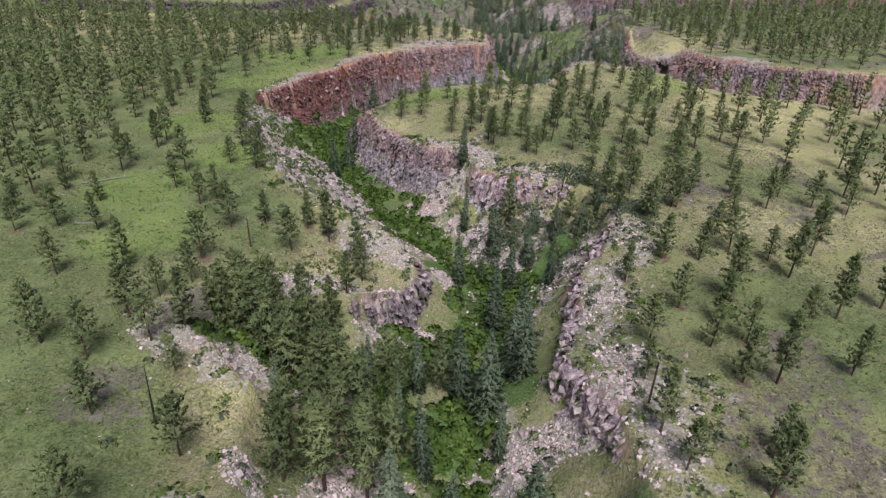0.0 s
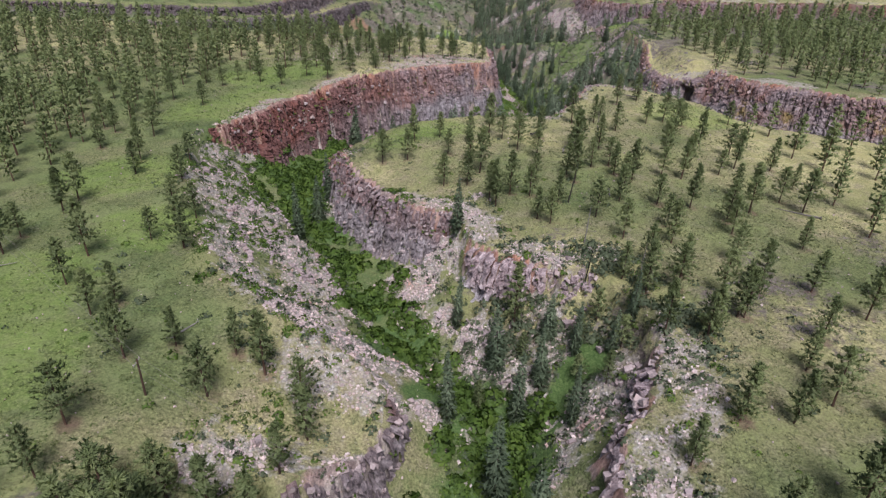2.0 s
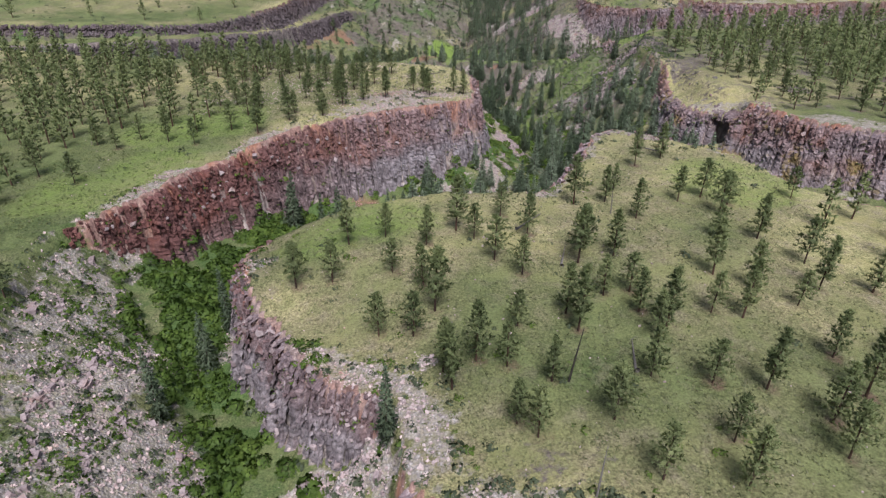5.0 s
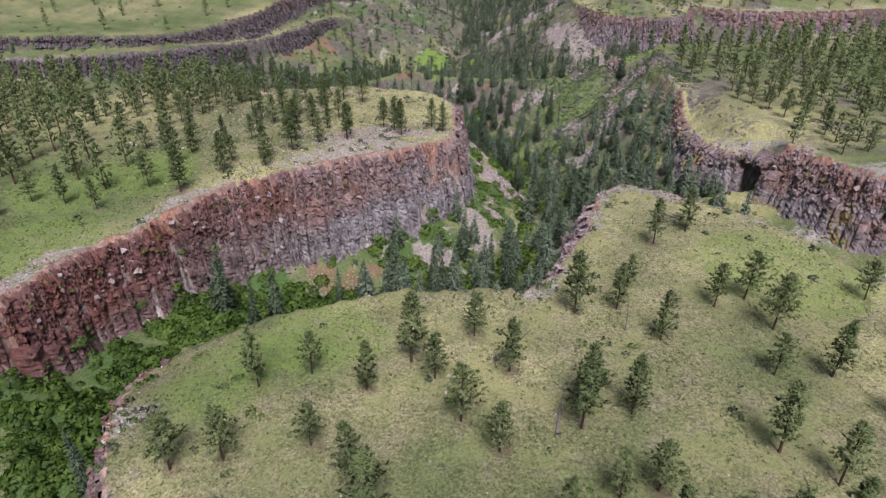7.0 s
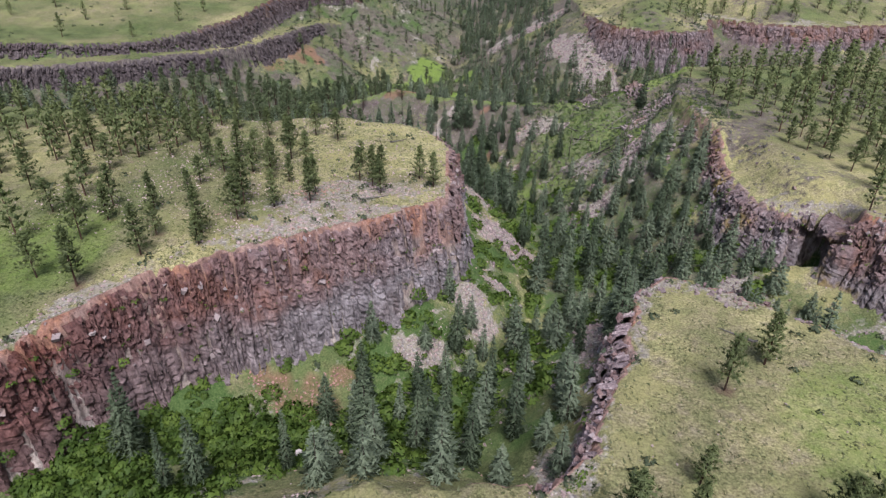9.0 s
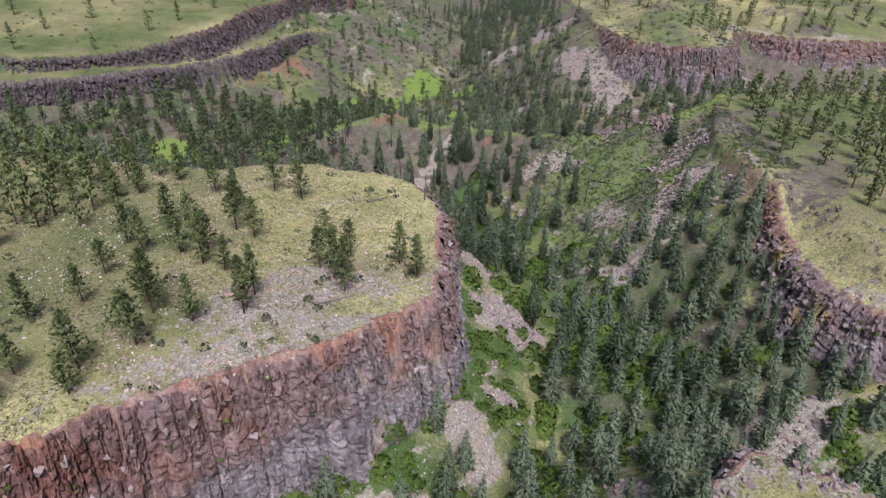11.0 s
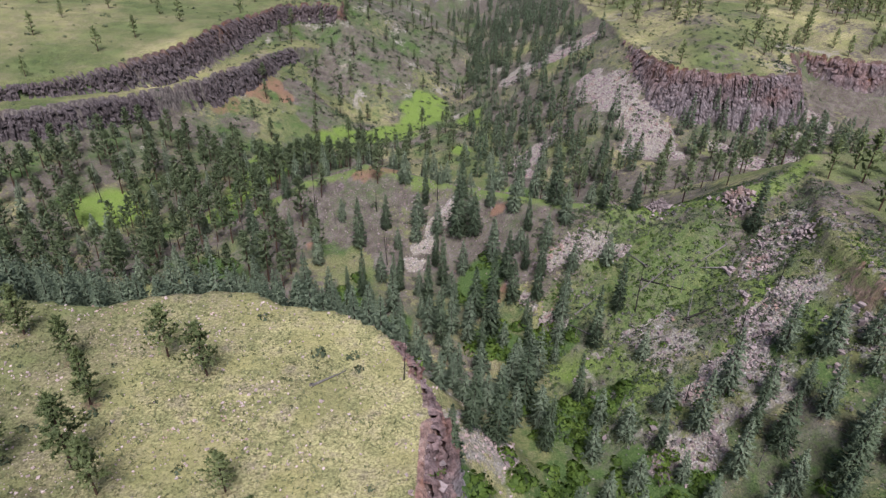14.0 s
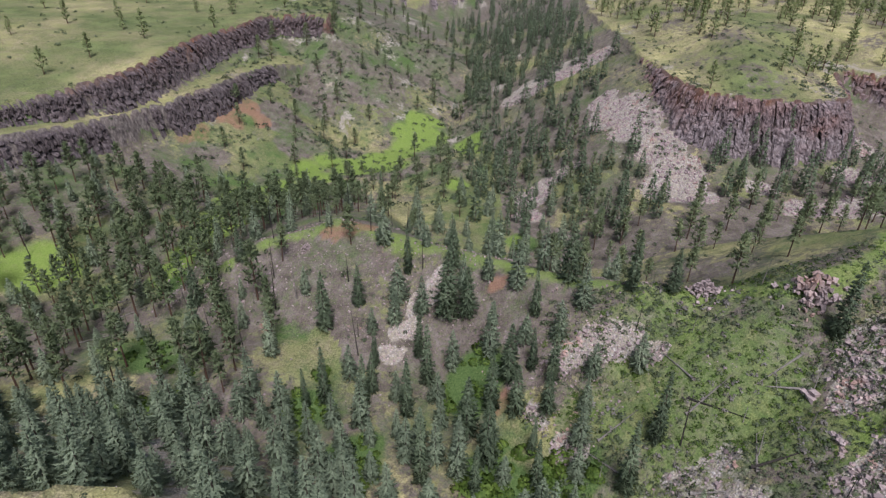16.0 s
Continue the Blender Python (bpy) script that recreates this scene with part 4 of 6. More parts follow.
valley_spruce_spots = scatter(rng, (-200, 60, 325, 500), 7.0, lambda x, y: low_chance(x, y) * (1 - patch(x, y, MEADOW_FAR)) * np.where(ridge_height(x, y) > -24, .25 + .35 * smooth(5, 20, x), .7) * (1 - .93 * patch(x, y, DAMP_FAR)) * smooth(500, 440, y), known, 900)
known = known + valley_spruce_spots
valley_wood_spots = scatter(rng, (-240, -8, 350, 470), 4.4, lambda x, y: low_chance(x, y) * smooth(-12, -28, outline_distance(x, y, FAR_LEFT_LOWER)[0]) * (1 - patch(x, y, MEADOW_FAR)) * (.35 + .65 * smooth(-.2, .1, fbm(x, y, 17, 3, 5))) * np.where(ridge_height(x, y) > -27, .08, .95) * (1 - .93 * patch(x, y, DAMP_FAR)) * smooth(500, 430, y + .15 * x), known, 5200)
slope_wood_spots_near = scatter(rng, (-20, 70, 392, 500), 7.5, lambda x, y: low_chance(x, y) * (1 - patch(x, y, MEADOW_FAR)) * np.where(ridge_height(x, y) > -22, .25, .55) * (1 - .9 * patch(x, y, DAMP_FAR)), known, 900)
slope_wood_spots = scatter(rng, (40, 170, 374, 446), 8.0, lambda x, y: low_chance(x, y) * .5, known, 1500)
slope_wood_spots += slope_wood_spots_near + scatter(rng, (-70, 30, 470, 720), 11.0, lambda x, y: np.where(land(x, y)[4], 0, .45) * (1 - patch(x, y, MEADOW_FAR)), known, 700)
spruce_wood_spots = scatter(rng, (30, 96, 425, 720), 5.2, lambda x, y: low_chance(x, y) * (1 - patch(x, y, MEADOW_FAR)) * smooth(94, 60, x) * (.25 + .75 * clearing(x, y)), known, 3200)
spruce_wood_spots += scatter(rng, (20, 90, 560, 1000), 11.0, lambda x, y: np.where(land(x, y)[4], 0, .25), known, 1200)
spruce_wood_spots += scatter(rng, (100, 160, 436, 470), 5.0, lambda x, y: low_chance(x, y) * .45, known, 300)

litter = np.zeros_like(gx)
for px, py in pine_spots:
    i0, i1 = np.searchsorted(xs, (px - 4, px + 4))
    j0, j1 = np.searchsorted(ys, (py - 4, py + 4))
    if i1 > i0 and j1 > j0:
        d = np.hypot(gx[i0:i1, j0:j1] - px - .3, gy[i0:i1, j0:j1] - py)
        litter[i0:i1, j0:j1] = np.maximum(litter[i0:i1, j0:j1], rng.uniform(.35, .9) * smooth(2.8, .4, d))

nx, ny = gx.shape
corner = (np.arange(nx - 1)[:, None] * ny + np.arange(ny - 1)[None]).ravel()
ground_mesh = mesh_of("ground", np.stack([gx, gy, gz], -1), np.stack([corner, corner + ny, corner + ny + 1, corner + 1], -1), flat=False)
paint(ground_mesh, "zone", (rocky, sheer, np.clip(lush, 0, 1), meadow))
paint(ground_mesh, "cover", (litter, np.clip(bare, 0, 1), dry, redness))
ground = tagged(part("ground", ground_mesh, GROUND), "grassy basalt upland cut by a rocky canyon with a green floor", "ground", kind="structure")

# ---- cliffs of basalt columns ----
LEDGES = []     # places on the cliffs where blocks and shrubs lodge: (x, y, z, depth below the rim as a share)


def cliff(name, line, lean, width, rows, material, label, rng, single=True, ragged=1.0, hollow=0.0, stand=.55, tiers=1.0):
    """A sheer face along a line of (x, y, drop, slope): broken, fluted columns side by side, each a part where single."""
    line = np.array(line, float)
    gaps = np.hypot(*np.diff(line[:, :2], axis=0).T)
    at = np.concatenate([[0], np.cumsum(gaps)])
    s = np.arange(0, at[-1], .4)
    px, py, drop = (np.interp(s, at, line[:, c]) for c in (0, 1, 2))
    soft = np.ones(9) / 9
    pad = lambda a: np.convolve(np.pad(a, 4, mode="edge"), soft, "valid")
    px, py = pad(px), pad(py)
    tx, ty = np.gradient(px), np.gradient(py)
    n = np.hypot(tx, ty) + 1e-9
    ox, oy = pad(ty / n), pad(-tx / n)
    mid = len(s) // 2
    if land(px[mid] + 5 * ox[mid], py[mid] + 5 * oy[mid])[0] > land(px[mid] - 5 * ox[mid], py[mid] - 5 * oy[mid])[0]:
        ox, oy = -ox, -oy
    CAVE_DEPTH[0] = 0.0 if hollow else 12.0
    q = np.arange(-4, 4, .25)
    inside = land(px[:, None] + ox[:, None] * q, py[:, None] + oy[:, None] * q)[1] > 0
    rim_at = q[np.where(inside.all(1), len(q) - 1, np.argmin(inside, 1))]
    rim_at = np.convolve(np.pad(rim_at, 1, mode="edge"), np.ones(3) / 3, "valid")
    rx, ry = px + ox * rim_at, py + oy * rim_at
    CAVE_DEPTH[0] = 12.0
    run = drop * lean
    z_top = ground_z(rx - ox * 1.2, ry - oy * 1.2)
    z_low = np.minimum(ground_z(rx + ox * (run + 1.5), ry + oy * (run + 1.5)), z_top - drop * .8) - .6
    cave = hollow * np.exp(-(((rx - CAVE[0]) ** 2 + (ry - CAVE[1]) ** 2) / 20.0) ** 2)
    roof = np.clip(cave / 2, 0, 1)
    z_top = z_top * (1 - roof) + (level(rx, ry) - 3.2) * roof
    owner = tagged(new(name), label, "cliff", kind="structure")
    across = np.array([0, .12, .36, .64, .88, 1.0])
    bulge = np.array([-.22, .0, .15, .12, -.02, -.22])
    soft_line = lambda size, kk: fbm(s, np.zeros_like(s) + 3.7 * kk, size, 3, kk)
    bench_at = np.clip(.46 + .16 * soft_line(22, 1) + .10 * soft_line(5, 4), .28, .68)
    bench_in = np.clip(.55 + .9 * soft_line(17, 3), 0, 1.3) * np.clip(drop / 12, .3, 1) * tiers
    heave = .9 * soft_line(9, 2) + .5 * soft_line(3, 5)
    pieces = []
    # a broken upper storey set back behind a bench, and stout rounded columns below it
    for storey, grain in ((0, .85), (1, 1.35)) if tiers else ((2, 1.0),):
        c = 0.0
        while c < s[-1] - .5:
            wide = width * grain * math.exp(rng.normal() * .4)
            u = np.clip(across + rng.uniform(-.09, .09, 6), -.06, 1.06)
            centre = int(min(len(s) - 1, (c + wide / 2) / .4))
            tall = float(z_top[centre] - z_low[centre])
            cut = float(bench_at[centre]) + (rng.normal() * .05 if rng.rand() < .8 else rng.uniform(.05, .22))
            v0, v1 = ((0.0, cut + .07), (cut - .03, 1.0), (0.0, 1.0))[storey]
            k = max(5, int(rows * tall * (v1 - v0) / 20))
            w = np.linspace(0, 1, k)
            v = v0 + (v1 - v0) * w
            # where a column is broken across, its face steps in or out
            step, edge_at = np.zeros(k), 0.0
            loose = (.22, .18, .26)[storey] * ragged
            while edge_at < 1:
                step[w >= edge_at] = rng.normal() * loose
                edge_at += rng.uniform(.12, .40) if storey != 1 else rng.uniform(.12, .45)
            step = np.clip(step, -.6, .7)
            back = float(bench_in[centre]) * np.where(storey == 1, 1.0, 0.0)
            face = run[centre] * v ** .8 + stand + step + heave[centre] + rng.normal() * (.16, .24, .2)[storey] + back - .45 * float(bench_in[centre])
            foot = .5 * np.clip((v - .82) / .18, 0, 1) ** 2 * (storey > 0)
            amp = wide * ((.72, .9, .55)[storey] * rng.uniform(.7, 1.25))
            slant = rng.normal() * (.35, .25, .5)[storey]
            ss = c + u[None] * wide + (slant * (v - .5))[:, None] + rng.normal(size=(k, 6)) * .04
            out = (face + foot)[:, None] + bulge[None] * amp * (1 + .15 * np.sin(w * 9 + c))[:, None] + rng.normal(size=(k, 6)) * (.19, .14, .16)[storey]
            crown_drop = abs(rng.normal()) * (.55, .5, .5)[storey] * ragged
            zz = z_top[centre] - crown_drop * (1 - w)[:, None] - v[:, None] * tall + rng.normal(size=(k, 6)) * .08
            # the cave: the face draws back below an overhang
            out -= (cave[centre] * smooth(.10, .22, v) * smooth(.98, .80, v))[:, None]
            if storey == 1:
                # its broken top leans back to the bench
                out[0] -= 1.5 + back
                zz[0] += .25
                out[1] -= .22
            else:
                out[0] = -1.3 - 12.0 * float(roof[centre] > .1)
                zz[0] = z_top[centre] - .25 - crown_drop * .5
                out[1] = np.minimum(out[1], .35)
            x = np.interp(ss, s, rx) + np.interp(ss, s, ox) * out
            y = np.interp(ss, s, ry) + np.interp(ss, s, oy) * out
            verts = np.stack([x, y, zz], -1).reshape(-1, 3)
            quad = (np.arange(k - 1)[:, None] * 6 + np.arange(5)[None]).ravel()
            pieces.append((verts, np.stack([quad, quad + 6, quad + 7, quad + 1], -1)))
            for r in rng.randint(1, k, 4):
                LEDGES.append((*verts[r * 6 + 2], float(v[r])))
            if storey == 1:
                LEDGES.append((*verts[8], .3))
            c += wide * .93
    if single:
        for verts, faces in pieces:
            part("column", mesh_of("column", verts, faces), material, owner)
    else:
        tagged(part("columns", mesh_of(name + "_columns", *joined(pieces)), material, owner), kind="stuff")
    return owner


def joined(pieces):
    """One list of places and faces from many."""
    vs, fs, at = [], [], 0
    for v, f in pieces:
        vs.append(v)
        fs.append(f + at)
        at += len(v)
    return np.concatenate(vs), np.concatenate(fs)


rng = np.random.RandomState(21)
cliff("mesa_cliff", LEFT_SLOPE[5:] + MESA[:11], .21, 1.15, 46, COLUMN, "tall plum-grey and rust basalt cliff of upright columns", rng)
cliff("promontory_cliff", PROMONTORY[:8], .26, 1.05, 40, GREY_COLUMN, "grey columnar basalt cliff round the grassy promontory", rng)
cliff("canyon_ledge", RIGHT_BANK[2:11], .26, .9, 36, LEDGE, "broken grey basalt ledge along the canyon rim", rng, ragged=1.7, tiers=0.0)
cliff("slope_ledge", RIGHT_BANK[13:18], .26, .85, 40, LEDGE, "broken grey basalt ledge on the stony slope", rng, ragged=1.9, tiers=0.0)
cliff("gully_ledge", LEFT_BANK[9:14], .24, .9, 40, BUTTE_COLUMN, "broken rust-grey basalt ledge above the gully", rng, ragged=1.7, tiers=0.0)
cliff("promontory_ledge", PROMONTORY[12:] + RIGHT_FAR[:4], .26, .85, 40, LEDGE, "pale basalt ledge at the end of the promontory", rng, ragged=1.5, tiers=0.0)
cave_cliff = cliff("cave_cliff", CAVE_MESA[4:15], .3, 1.0, 42, PALE_COLUMN, "rust and grey basalt cliff with an overhung cave", rng, hollow=7.5, stand=1.0)
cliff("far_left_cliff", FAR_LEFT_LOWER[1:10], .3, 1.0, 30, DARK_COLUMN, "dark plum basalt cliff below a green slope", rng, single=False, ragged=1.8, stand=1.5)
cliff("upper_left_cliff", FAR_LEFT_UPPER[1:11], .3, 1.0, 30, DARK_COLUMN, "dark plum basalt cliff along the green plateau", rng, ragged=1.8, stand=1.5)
cliff("butte_cliff", BUTTE[2:12], .3, 1.0, 34, BUTTE_COLUMN, "reddish columnar basalt face of the butte", rng, ragged=1.3)
cliff("side_butte_cliff", BUTTE[12:16], .3, 2.4, 26, BUTTE_COLUMN, "reddish basalt cliff beyond the butte", rng, ragged=1.3)

cliff("far_back_cliff", FAR_BACK[2:8], .3, 2.2, 22, BUTTE_COLUMN, "hazy reddish basalt cliff at the head of the valley", rng, single=False, ragged=1.8, stand=1.5)

# ---- loose stone ----
def boulder_shape(rng):
    """An angular broken block: a box with every corner pushed about and some knocked off."""
    v = np.array([(x, y, z) for x in (-1, 1) for y in (-1, 1) for z in (-1, 1)], float) * .5
    v = v * rng.uniform(.55, 1.15, (8, 1)) * rng.uniform(.6, 1.15, 3) + rng.uniform(-.1, .1, (8, 3))
    quads = [(0, 1, 3, 2), (4, 6, 7, 5), (0, 4, 5, 1), (2, 3, 7, 6), (0, 2, 6, 4), (1, 5, 7, 3)]
    f = np.array([t for a, b, c, d in quads for t in ((a, b, c), (a, c, d))])
    return v * .8, f


BOULDERS = [boulder_shape(rng) for _ in range(14)]


def stones(name, box, count, chance, low, high, material, label, rng):
    """A field of loose stones as one object; chance(x, y) says how thick they lie."""
    x0, x1, y0, y1 = box
    px, py, dice = rng.uniform(x0, x1, count), rng.uniform(y0, y1, count), rng.rand(count)
    ok = dice < chance(px, py)
    px, py = px[ok], py[ok]
    pz = ground_z(px, py)
    out = []
    for x, y, z in zip(px, py, pz):
        v, f = BOULDERS[rng.randint(14)]
        s = low + (high - low) * rng.rand() ** 3
        q = np.array(Euler(rng.uniform(0, 6.28, 3)).to_matrix()) * s
        out.append((v @ q.T + (x, y, z + s * .12), f))
    if out:
        return tagged(part(name, mesh_of(name, *joined(out)), material), label, "stones", kind="stuff")


def grid_value(field):
    def look_up(x, y):
        i = np.clip(np.searchsorted(xs, x), 0, len(xs) - 1)
        j = np.clip(np.searchsorted(ys, y), 0, len(ys) - 1)
        return field[i, j]
    return look_up


rock_at, sheer_at, lush_at, above_at, red_at = (grid_value(field) for field in (rocky, sheer, lush, above, redness))


def rock_chance(x, y):
    r = rock_at(x, y)
    return np.where(r > .45, r, r * .06) * np.where(sheer_at(x, y) > .5, .35, 1)


def scree_chance(x, y):
    return np.maximum(patch(x, y, SCREE), patch(x, y, SCREE_FAR)) * (lush_at(x, y) < .9)


stones("left_rubble", (-60, 5, 35, 195), 42000, rock_chance, .10, .55, CREAM_STONE, "pale pinkish basalt rubble on the canyon's rocky slope", rng)
stones("right_rubble", (-10, 60, 35, 160), 42000, rock_chance, .11, .6, PALE_STONE, "pinkish grey basalt rubble along the canyon rim", rng)
stones("mesa_rubble", (-50, 32, 195, 320), 45000, rock_chance, .10, .6, CREAM_STONE, "pale weathered stones strewn along the mesa rim", rng)
stones("bend_rubble", (30, 105, 225, 380), 32000, rock_chance, .2, 1.0, STONE, "grey-pink rubble on the slopes of the side canyon", rng)
stones("scree", (-40, 60, 35, 165), 55000, scree_chance, .14, .62, PALE_STONE, "pinkish grey scree of angular basalt blocks", rng)
stones("bend_scree", (0, 95, 240, 392), 60000, scree_chance, .16, .6, PALE_STONE, "grey-pink scree tongues on the slopes of the side canyon", rng)
stones("red_rubble", (-18, 26, 224, 248), 9000, lambda x, y: red_at(x, y) * .9, .08, .5, RED_STONE, "rust-red and pink rubble at the foot of the cliff", rng)
stones("ridge_stones", (-45, 70, 352, 414), 9000, lambda x, y: np.where(above_at(x, y) > 3, .6 * clearing(x * 3, y * 3), .05), .15, .6, STONE, "loose stones strewn over the brown ridge", rng)
stones("far_scree", (-95, 180, 420, 565), 100000, scree_chance, .25, .9, MAUVE_STONE, "mauve-grey scree chutes below the far cliffs", rng)
stones("meadow_stones", (-75, 100, 35, 320), 9000, lambda x, y: np.where(rock_at(x, y) < .4, .18 + .3 * clearing(x + 90, y) + .5 * smooth(-25, 0, x) * smooth(250, 260, y), 0), .12, .4, PALE_STONE, "small pale stones lying in the grass", rng)
stones("mesa_stones", (-58, 21, 246, 316), 15000, lambda x, y: np.where(rock_at(x, y) < .6, .12 + .6 * smooth(-.1, .3, fbm(x, y, 9, 3, 5)), 0), .10, .42, CREAM_STONE, "cream-coloured stones strewn in the mesa grass", rng)
lodged, strewn = [], []
for x, y, z, deep in LEDGES:
    if y < 345 and (deep < .4 and rng.rand() < .9) or (y < 345 and rng.rand() < .2):
        v, f = BOULDERS[rng.randint(14)]
        size = rng.uniform(.3, 1.2)
        (strewn if y < 145 or rng.rand() < .2 - deep * .15 else lodged).append((v @ (np.array(Euler(rng.uniform(0, 6.28, 3)).to_matrix()) * size).T + (x, y, z + .25), f))
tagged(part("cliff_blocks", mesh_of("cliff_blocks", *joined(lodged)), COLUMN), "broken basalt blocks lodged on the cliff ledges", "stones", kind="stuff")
tagged(part("ledge_rubble", mesh_of("ledge_rubble", *joined(strewn)), STONE), "pale broken stones strewn along the cliff ledges", "stones", kind="stuff")
# the large blocks that can be told one by one
block_meshes = [mesh_of("boulder", *b) for b in BOULDERS]
bx, by = rng.uniform(-45, 60, 3000), rng.uniform(38, 160, 3000)
keep = rng.rand(3000) < np.maximum(patch(bx, by, SCREE), .5 * (rock_at(bx, by) > .6)) * .6
for x, y, z in list(zip(bx[keep], by[keep], ground_z(bx[keep], by[keep])))[:180]:
    s = rng.uniform(.5, 1.15)
    ob = part("boulder", block_meshes[rng.randint(14)], STONE)
    ob.matrix_basis = pose(float(x), float(y), float(z) + s * .1, *rng.uniform(0, 360, 3)) @ Matrix.Scale(s, 4)
    tagged(ob, "angular pinkish grey basalt boulder lying in the scree", "boulder", "boulders")
for x, y, high in ((69.5, 369.5, 3.4), (81.5, 360, 4.6), (88, 346, 3.0), (-9, 400, 1.5)):
    outcrop = tagged(new("rock_outcrop"), "knobbly grey basalt outcrop on the ridge", "rock", "outcrops")
    outcrop.matrix_basis = pose(x, y, float(ground_z(x, y)[0]))
    for k in range(110):
        dx, dy = rng.normal(size=2) * high * .42
        size = high * rng.uniform(.10, .25)
        lift = high * .8 * math.exp(-(dx * dx + dy * dy) / (high * high * .3)) * rng.uniform(.2, 1)
        stone = part("stone", block_meshes[rng.randint(14)], STONE, outcrop)
        stone.matrix_basis = pose(dx, dy, float(ground_z(x + dx, y + dy)[0] - ground_z(x, y)[0]) + lift, *rng.uniform(-30, 30, 3)) @ Matrix.Diagonal((size, size, size * 1.3, 1))


def ledge_outcrop(x, y, way, length, size, label):
    """A low broken ledge: blocks wedged side by side along a line across the slope."""
    thing = tagged(new("rock_ledge"), label, "rock", "rock ledges")
    z0 = float(ground_z(x, y)[0])
    thing.matrix_basis = pose(x, y, z0)
    for k in range(max(4, int(length / (size * .42)))):
        along = rng.uniform(-.5, .5) * length
        dx = math.cos(way) * along + rng.normal() * size * .25
        dy = math.sin(way) * along + rng.normal() * size * .25
        s = size * rng.uniform(.55, 1.15)
        stone = part("stone", block_meshes[rng.randint(14)], LEDGE if rng.rand() < .5 and y < 200 else STONE, thing)
        stone.matrix_basis = pose(dx, dy, float(ground_z(x + dx, y + dy)[0]) - z0 + s * .1, rng.uniform(-12, 12), rng.uniform(-12, 12), math.degrees(way) + rng.uniform(-25, 25)) @ Matrix.Diagonal((s * 1.4, s, s * .9, 1))


def ledges_on(box, count, way, label, low, high):
    """Broken ledges strewn over the rocky slope inside a box."""
    x0, x1, y0, y1 = box
    px, py = rng.uniform(x0, x1, 300), rng.uniform(y0, y1, 300)
    z, r, steep, loose, up, lift = land(px, py)
    fit = (loose > 0) & ~up & (lift > 2.5) & (steep < .3)
    for x, y in list(zip(px[fit], py[fit]))[:count]:
        ledge_outcrop(float(x), float(y), way + rng.normal() * .25, rng.uniform(2.5, 8), rng.uniform(low, high), label)


ledges_on((-52, -8, 96, 188), 26, radians(118), "broken grey basalt ledge jutting from the rubble slope", .6, 1.25)
ledges_on((6, 38, 92, 128), 12, radians(20), "dark broken basalt ledge jutting from the stony slope", .7, 1.4)
ledges_on((62, 90, 300, 350), 9, radians(75), "grey basalt ledge jutting from the brushy hillside", .6, 1.3)
for x, y, s in ((7, 91, 1.5), (-1, 219, 1.3)):
    ob = part("pale_boulder", mesh_of("pale_boulder", *boulder_shape(rng)), PALE_ROCK)
    ob.matrix_basis = pose(x, y, float(ground_z(x, y)[0]) + .4, 20, 10, 40) @ Matrix.Scale(s, 4)
    tagged(ob, "nearly white boulder among the green bushes", "boulder")

# ---- trees ----
def tube(rings, sides=6):
    """Places and four-cornered faces of a tapering tube through (x, y, z, radius) rings."""
    a = np.linspace(0, 2 * np.pi, sides, endpoint=False)
    v = np.concatenate([np.stack([x + r * np.cos(a), y + r * np.sin(a), np.full(sides, z)], -1) for x, y, z, r in rings])
    f = [[k * sides + i, k * sides + (i + 1) % sides, (k + 1) * sides + (i + 1) % sides, (k + 1) * sides + i] for k in range(len(rings) - 1) for i in range(sides)]
    return v, np.array(f)


def limb(a, b, r0, r1, sides=4):
    a, b = Vector(a), Vector(b)
    d = (b - a).normalized()
    s = d.cross(Vector((0, 0, 1)) if abs(d.z) < .9 else Vector((1, 0, 0))).normalized()
    u = d.cross(s)
    v = [p + (s * math.cos(t) + u * math.sin(t)) * r for p, r in ((a, r0), (b, r1)) for t in (2 * math.pi * i / sides for i in range(sides))]
    f = [[i, (i + 1) % sides, sides + (i + 1) % sides, sides + i] for i in range(sides)]
    return np.array([tuple(p) for p in v]), np.array(f)


def spikes(rng, centre, out, count, length, width):
    """A tuft: thin triangles that spray from a centre, mostly along out."""
    d = rng.normal(size=(count, 3)) * .75 + out
    d /= np.linalg.norm(d, axis=1)[:, None]
    side = np.cross(d, rng.normal(size=(count, 3)))
    side /= np.linalg.norm(side, axis=1)[:, None] + 1e-6
    ln = length * rng.uniform(.6, 1.2, (count, 1))
    root = centre - d * ln * .25
    tip = centre + d * ln
    v = np.stack([root + side * width * 1.3, tip, root - side * width * 1.3], 1).reshape(-1, 3)
    return v, np.arange(len(v)).reshape(-1, 3)


